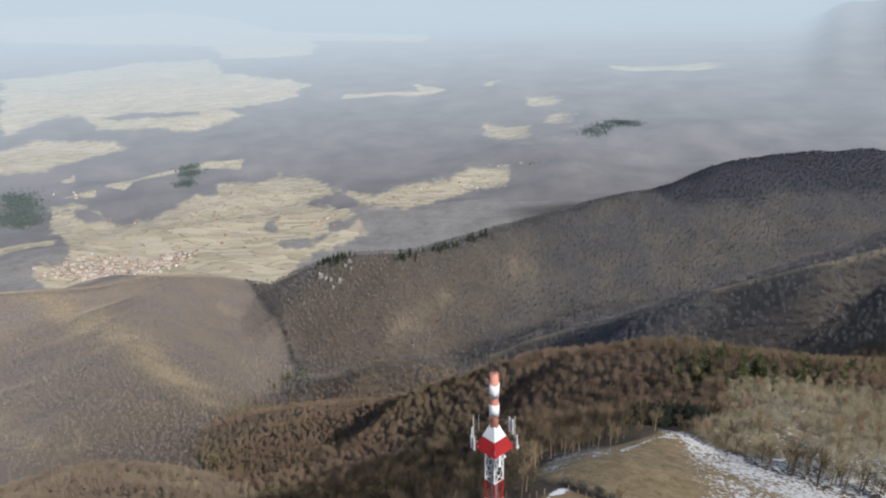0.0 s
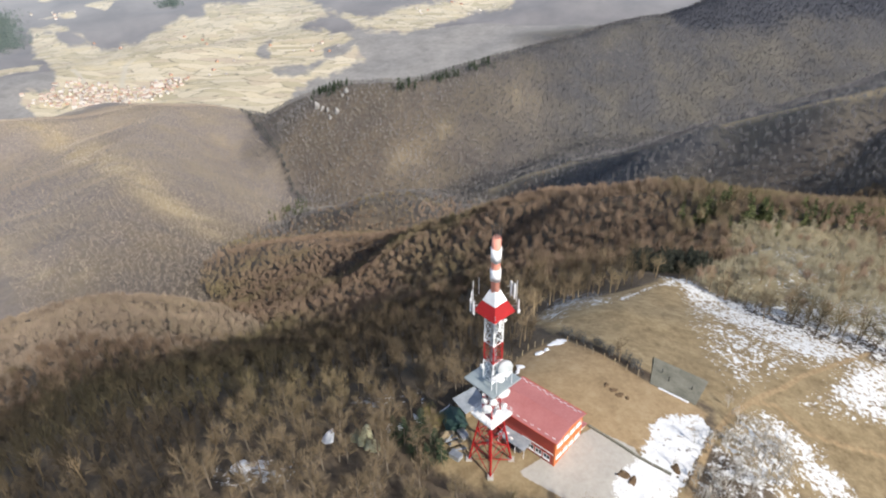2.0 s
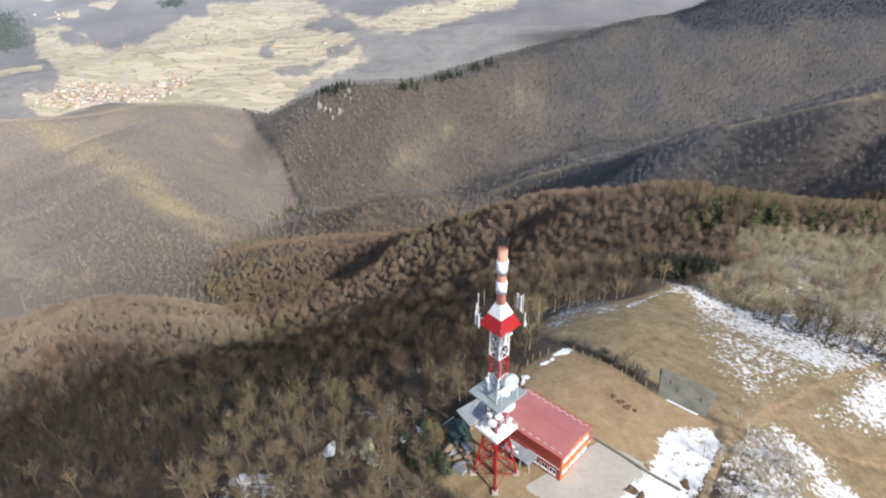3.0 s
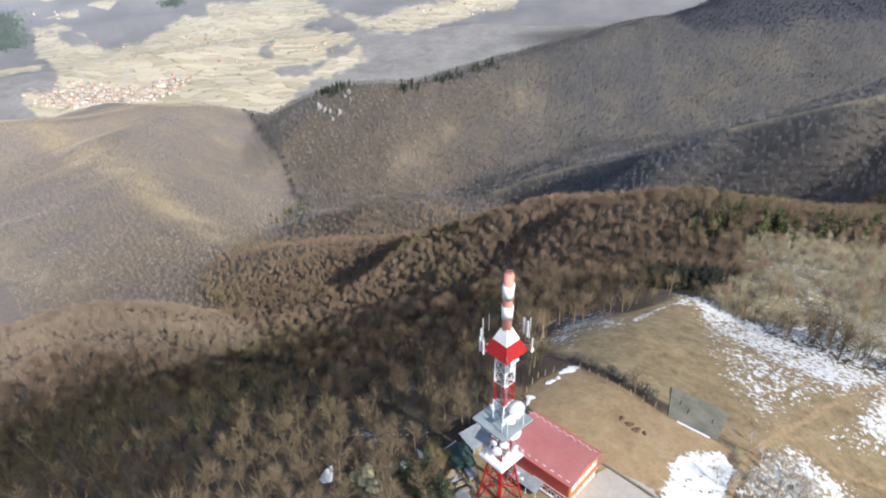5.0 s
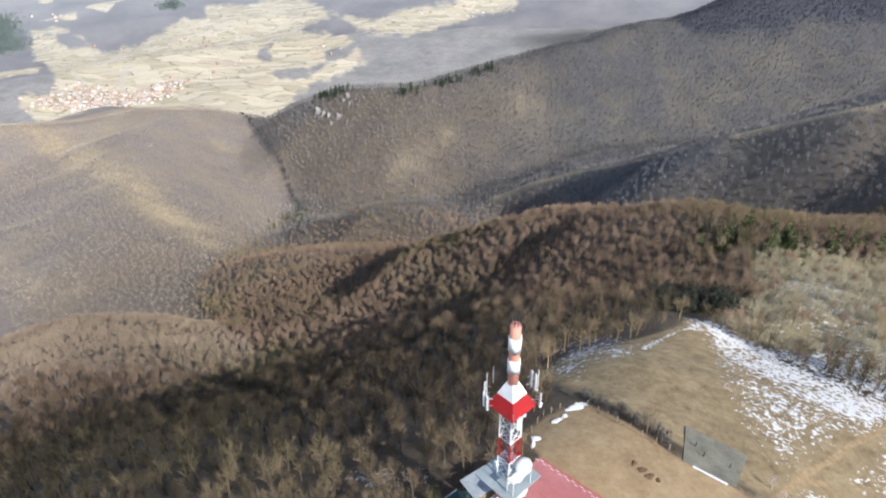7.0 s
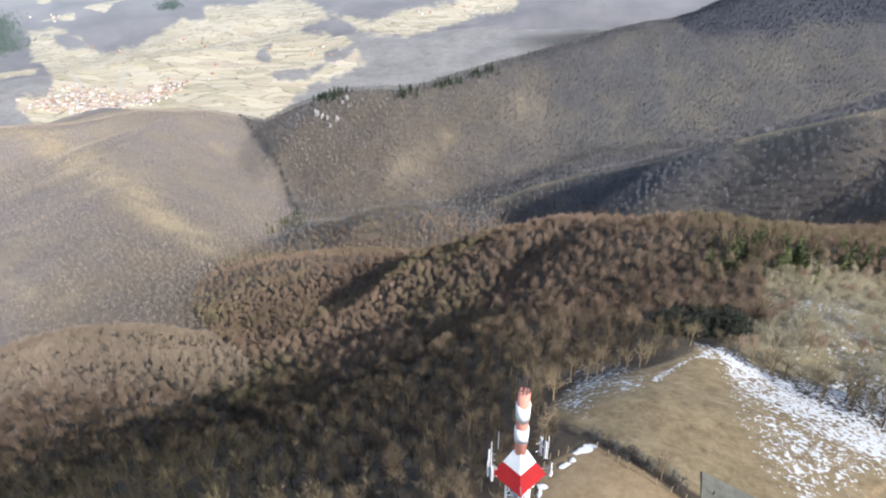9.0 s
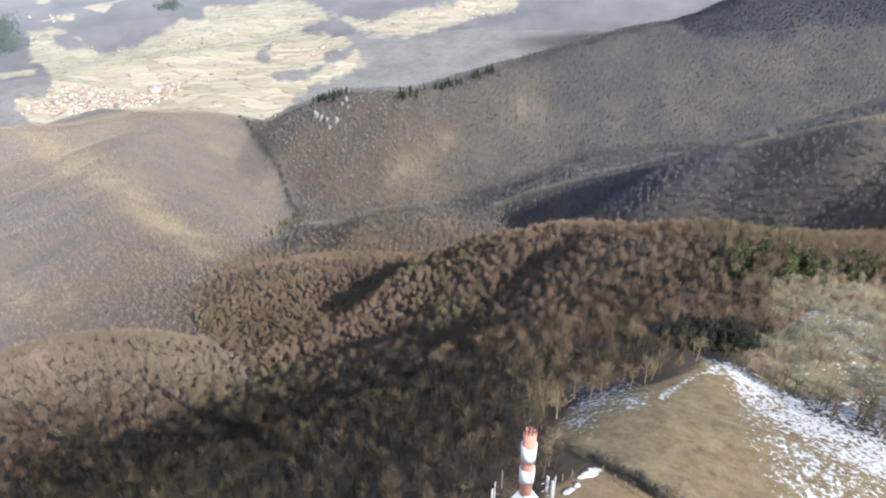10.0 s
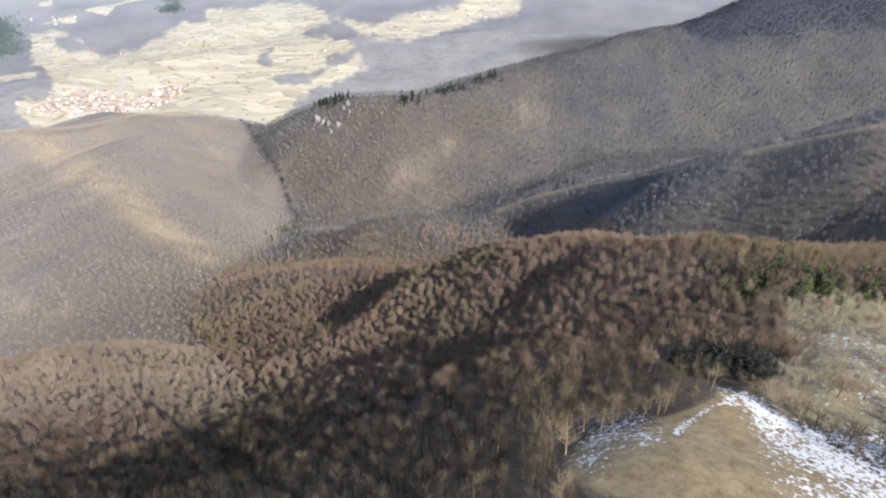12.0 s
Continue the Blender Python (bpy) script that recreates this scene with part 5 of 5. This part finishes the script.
for x, y, n, w in ((-7.0, 4.2, 9, 2.6), (-5.4, 2.2, 8, 2.4)):
    pile = base("plank_pile", on_ground(x, y, rng.uniform(20, 60)), "heap of weathered boards and sheet metal", "timber", "scrap heaps")
    for k in range(n):
        part("plank" if k % 3 else "sheet", box(rng.uniform(1.6, w), rng.uniform(0.25, 0.7), 0.06, rng.uniform(-0.4, 0.4), rng.uniform(-1.0, 1.0), 0, 0.01), M_TIMBER if k % 3 else M_SLATE, pile, "", pose(0, 0, 0.05 + 0.13 * k, rng.uniform(-6, 6), rng.uniform(-6, 6), rng.uniform(-25, 25)))
for x, y, rz in ((-4.6, 4.9, 30), (-5.7, 0.4, 55)):
    tank = base("sheet_box", on_ground(x, y, rz), "grey sheet-metal equipment box on the ground", "box", "ground boxes")
    part("body", box(1.3, 2.0, 1.0, 0, 0, -0.2, 0.04), M_SLATE, tank)
    part("lid", box(1.4, 2.1, 0.08, 0, 0, 0.8, 0.02), M_STEEL, tank)

# pale rock outcrop west of the tower
def rock_mesh(seed, sx, sy, sz, lumps=0.25):
    bm = bmesh.new()
    bmesh.ops.create_icosphere(bm, subdivisions=3, radius=1)
    for v in bm.verts:
        n = noise.noise(v.co * 1.3 + Vector((seed, 0, 0))) + 0.5 * noise.noise(v.co * 3.1 + Vector((0, seed, 0)))
        v.co = Vector((v.co.x * sx, v.co.y * sy, max(v.co.z, -0.4) * sz)) * (1 + lumps * 1.6 * n)
    return bm


outcrop = base("rock_outcrop", on_ground(-21.3, 3.2), "pale lichened limestone outcrop among trees", "rock")
part("boulder", rock_mesh(3, 1.7, 1.5, 3.6), M_ROCK, outcrop)
part("boulder", rock_mesh(8, 1.5, 1.2, 2.0), M_ROCK, outcrop, "", pose(1.3, -1.6, 0))
part("boulder", rock_mesh(12, 1.1, 1.0, 1.3), M_ROCK, outcrop, "", pose(-1.8, 0.6, 0))

# heaps of old snow
HEAPS = [(13.9, 30.9, 1.7, 0.8), (10.4, 27.2, 1.1, 0.5), (11.9, 28.5, 0.7, 0.5), (6.4, 22.1, 0.6, 1.0), (5.6, 20.6, 1.0, 0.35), (-27.8, 3.1, 2.4, 1.0), (-17.3, 6.3, 1.5, 0.7), (-15.6, 7.0, 0.9, 0.6), (-12.5, 8.8, 1.6, 0.5), (-40.0, -5.0, 2.2, 1.4), (-37.5, -4.2, 1.5, 1.0), (15.5, 32.2, 1.2, 0.6)]
for k, (x, y, a, b) in enumerate(HEAPS):
    h = part("snow_mound", rock_mesh(20 + k, a, b, 0.22, 0.3), M_SNOW, None, "", on_ground(x, y, 25 + 13 * k))
    tagged(h, "melting heap of old snow on dry grass", "snow", "snow heaps")

for k, (x, y, a) in enumerate(((22.6, 15.2, 0.8), (23.6, 14.0, 0.9), (21.6, 16.4, 0.6), (24.9, 13.4, 0.5))):
    h = part("soil_heap", rock_mesh(60 + k, a, a * 0.6, 0.22, 0.45), M_SOIL, None, "", on_ground(x, y, 30 * k))
    tagged(h, "small heap of dark soil on the bare field", "soil", "soil heaps")
for k, (x, y, a) in enumerate(((21.5, -2.6, 1.0), (22.8, -3.6, 0.8), (30.2, -1.0, 0.9))):
    h = part("dirt_mound", rock_mesh(70 + k, a, a * 0.7, 0.4, 0.45), M_SOIL, None, "", on_ground(x, y, 50 * k))
    tagged(h, "low mound of dark dirt beside the concrete apron", "dirt", "dirt mounds")

# fence posts along the small field
POSTS = [(5.7, 24.5), (6.9, 27.2), (8.2, 29.6), (9.7, 30.3), (11.3, 31.2), (16.4, 31.9), (18.0, 29.6), (19.3, 28.1), (20.7, 26.6), (22.6, 24.9), (24.4, 23.3), (26.4, 21.8), (28.3, 20.4)]
post_mesh = box(0.16, 0.16, 2.1, 0, 0, -0.5, 0.03)
post_me = bpy.data.meshes.new("fence_post")
post_mesh.to_mesh(post_me)
for x, y in POSTS:
    p = linked("fence_post", post_me, M_TIMBER, None, "", on_ground(x, y, rng.uniform(0, 90)) @ pose(0, 0, 0, rng.uniform(-4, 4), rng.uniform(-4, 4), 0))
    tagged(p, "grey wooden fence post at the field edge", "post", "fence posts")

for (ax, ay), (bx, by) in (((39.4, 7.6), (34.2, 0.8)), ((34.2, 0.8), (28.6, -6.5))):
    for k in range(5):
        x, y = ax + (bx - ax) * k / 5, ay + (by - ay) * k / 5
        p = linked("fence_post", post_me, M_TIMBER, None, "", on_ground(x, y, 30 + 20 * k, 0.5) @ pose(0, 0, 0, rng.uniform(-5, 5), rng.uniform(-5, 5), 0))
        tagged(p, "short grey fence post at the edge of the snow", "post", "yard fence posts")
# low kerb between the apron and the field
kerb = base("kerb_wall", pose(0, 0, 0), "low weathered concrete kerb between apron and field", "kerb")
KERB = [(16.9, 6.3), (19.2, 4.6), (21.5, 2.9), (23.9, 1.0), (26.4, -0.6), (29.2, -2.2)]
for (ax, ay), (bx, by) in zip(KERB, KERB[1:]):
    ln, turn = math.hypot(bx - ax, by - ay), math.degrees(math.atan2(by - ay, bx - ax))
    part("kerb_stone", box(ln - 0.06, 0.3, 0.9, 0, 0, 0, 0.03), M_SLAB, kerb, "", pose((ax + bx) / 2, (ay + by) / 2, zat((ax + bx) / 2, (ay + by) / 2) - 0.5, 0, math.degrees(math.atan2(zat(ax, ay) - zat(bx, by), ln)), turn))

# sunken slab roof of the water reservoir
slab = base("reservoir_roof", pose(0, 0, 0), "weathered grey slab roof of a sunken water reservoir", "reservoir")
c = [(33.3, 27.6), (30.1, 18.3), (37.7, 14.2), (42.8, 22.5)]
under = np.array([(u, v) for u in np.arange(30, 44, 0.5) for v in np.arange(13, 29, 0.5)])
under = under[inside(under[:, 0], under[:, 1], c) > 0]
tilt, _, _, _ = np.linalg.lstsq(np.c_[under, np.ones(len(under))], land(under[:, 0], under[:, 1]), rcond=None)
lift = float((land(under[:, 0], under[:, 1]) - np.c_[under, np.ones(len(under))] @ tilt).max()) * 0.5 + 0.05
part("roof_slab", plate([(x, y, float(tilt @ (x, y, 1)) + lift) for x, y in c], 0.6), M_SLAB, slab)
for x, y in ((33.5, 22.5), (34.2, 20.2), (38.2, 18.6)):
    part("vent_pipe", rod((x, y, zat(x, y)), (x, y, zat(x, y) + 1.1), 0.10, 0.09, 8), M_DARK, slab, "dark vent pipe")
part("snow_edge", plate([(x, y, zat(x, y) + 0.15) for x, y in ((31.4, 17.1), (36.4, 14.4), (36.6, 14.75), (31.6, 17.45))], 0.2), M_SNOW, slab, "strip of snow along the kerb")

# limestone crags on the eastern slope
for k, (x, y, s) in enumerate(((-234, 855, 5.5), (-224, 846, 4.0), (-200, 829, 5.0), (-209, 821, 3.5), (-191, 868, 4.5), (-196, 862, 3.0), (-215, 838, 3.5), (-186, 850, 2.5))):
    crag = part("crag", rock_mesh(40 + k, s * 0.8, s * 0.5, s * 1.5, 0.3), M_ROCK, None, "", on_ground(x, y, 40 * k))
    crag.data.materials[0] = M_CRAG
    tagged(crag, "pale limestone crag on the wooded slope", "rock", "crags")


# ---- the village in the valley and scattered farms ----
def house_kind(sx, sy, tall, rise, wall_m, roof_m):
    """Meshes of a small valley house: walls and a pitched roof with eaves."""
    wall, roof = bmesh.new(), bmesh.new()
    box(sx, sy, tall + 2, 0, 0, -2, 0, wall)
    for s in (-1, 1):
        g = [wall.verts.new(p) for p in ((-sx / 2, s * sy / 2, tall), (sx / 2, s * sy / 2, tall), (0, s * sy / 2, tall + rise))]
        wall.faces.new(g if s < 0 else g[::-1])
    e = 0.45
    for s in (-1, 1):
        c = [(s * (sx / 2 + e), -sy / 2 - e, tall - e * rise / sx * 2 + 0.1), (s * (sx / 2 + e), sy / 2 + e, tall - e * rise / sx * 2 + 0.1), (0, sy / 2 + e, tall + rise + 0.1), (0, -sy / 2 - e, tall + rise + 0.1)]
        plate(c if s > 0 else c[::-1], 0.2, roof)
    out = []
    for name, bm, m in (("wall", wall, wall_m), ("roof", roof, roof_m)):
        me = bpy.data.meshes.new(name)
        bm.to_mesh(me)
        bm.free()
        me.materials.append(m)
        out.append((name, me))
    chimney = bmesh.new()
    box(0.7, 0.7, 1.6, sx * 0.18, sy * 0.2, tall + rise * 0.5, 0, chimney)
    me = bpy.data.meshes.new("chimney")
    chimney.to_mesh(me)
    me.materials.append(roof_m)
    return out + [("chimney", me)]


M_PLASTER = worn("pale_plaster", (0.40, 0.365, 0.33), (0.60, 0.555, 0.505), 0.2, 0.9, random_tone=0.5)
M_BRICKY = worn("bare_brick", (0.36, 0.20, 0.14), (0.50, 0.32, 0.23), 0.3, 0.9, random_tone=0.4)
M_TILE = worn("clay_tiles", (0.31, 0.225, 0.185), (0.46, 0.36, 0.31), 0.25, 0.85, random_tone=0.5)
M_TILE_OLD = worn("grey_tiles", (0.34, 0.31, 0.29), (0.56, 0.52, 0.49), 0.25, 0.85, random_tone=0.5)
KINDS = [house_kind(8, 11, 5.5, 3.2, M_PLASTER, M_TILE), house_kind(9, 13, 6.0, 3.4, M_PLASTER, M_TILE_OLD), house_kind(7.5, 9, 3.6, 2.8, M_BRICKY, M_TILE), house_kind(8, 16, 4.2, 3.0, M_PLASTER, M_TILE), house_kind(6, 8, 3.2, 2.2, M_PLASTER, M_TILE_OLD)]
LABELS = ["white plastered valley house with clay-tile roof", "large pale house with grey tiled roof", "small bare-brick house with clay-tile roof", "long pale farm building with red tiled roof", "small pale outbuilding with grey roof"]


def valley_house(x, y, rz, k, group):
    h = tagged(new("house"), LABELS[k], "house", group)
    s = 0.72 if group == "village houses" else 0.8
    h.matrix_world = pose(x, y, zat(x, y), 0, 0, rz) @ Matrix.Diagonal((s, s, s, 1))
    for name, me in KINDS[k]:
        o = new(name, me)
        o.parent = h


rng = random.Random(21)
taken = []
CORES = [((-885, 1200), 16, 10), ((-840, 1222), 22, 45), ((-836, 1280), 26, 28), ((-790, 1215), 24, 50), ((-750, 1245), 24, 40), ((-710, 1268), 20, 24), ((-685, 1300), 16, 18), ((-660, 1335), 14, 10)]
for (cx, cy), spread, count in CORES:
    made = 0
    for _ in range(count * 12):
        x, y = cx + rng.gauss(0, spread), cy + rng.gauss(0, spread * 0.75)
        if made < count and zat(x, y) < -402 and all((x - a) ** 2 + (y - b) ** 2 > 85 for a, b in taken):
            taken.append((x, y))
            made += 1
            valley_house(x, y, rng.choice((20, 25, 110, 115)) + rng.uniform(-14, 14), rng.choice((0, 0, 1, 2, 3, 4)), "village houses")
for cx, cy, count in ((-470, 1560, 6), (-560, 1420, 4), (-640, 1420, 4), (-330, 1560, 4), (-120, 1900, 4), (20, 1980, 6), (-980, 1700, 3), (-1290, 2000, 6), (-700, 1700, 3), (160, 2200, 4)):
    for _ in range(count):
        x, y = cx + rng.gauss(0, 45), cy + rng.gauss(0, 40)
        if zat(x, y) < -395 and all((x - a) ** 2 + (y - b) ** 2 > 200 for a, b in taken):
            taken.append((x, y))
            valley_house(x, y, rng.uniform(0, 180), rng.choice((0, 2, 4, 4)), "scattered farms")
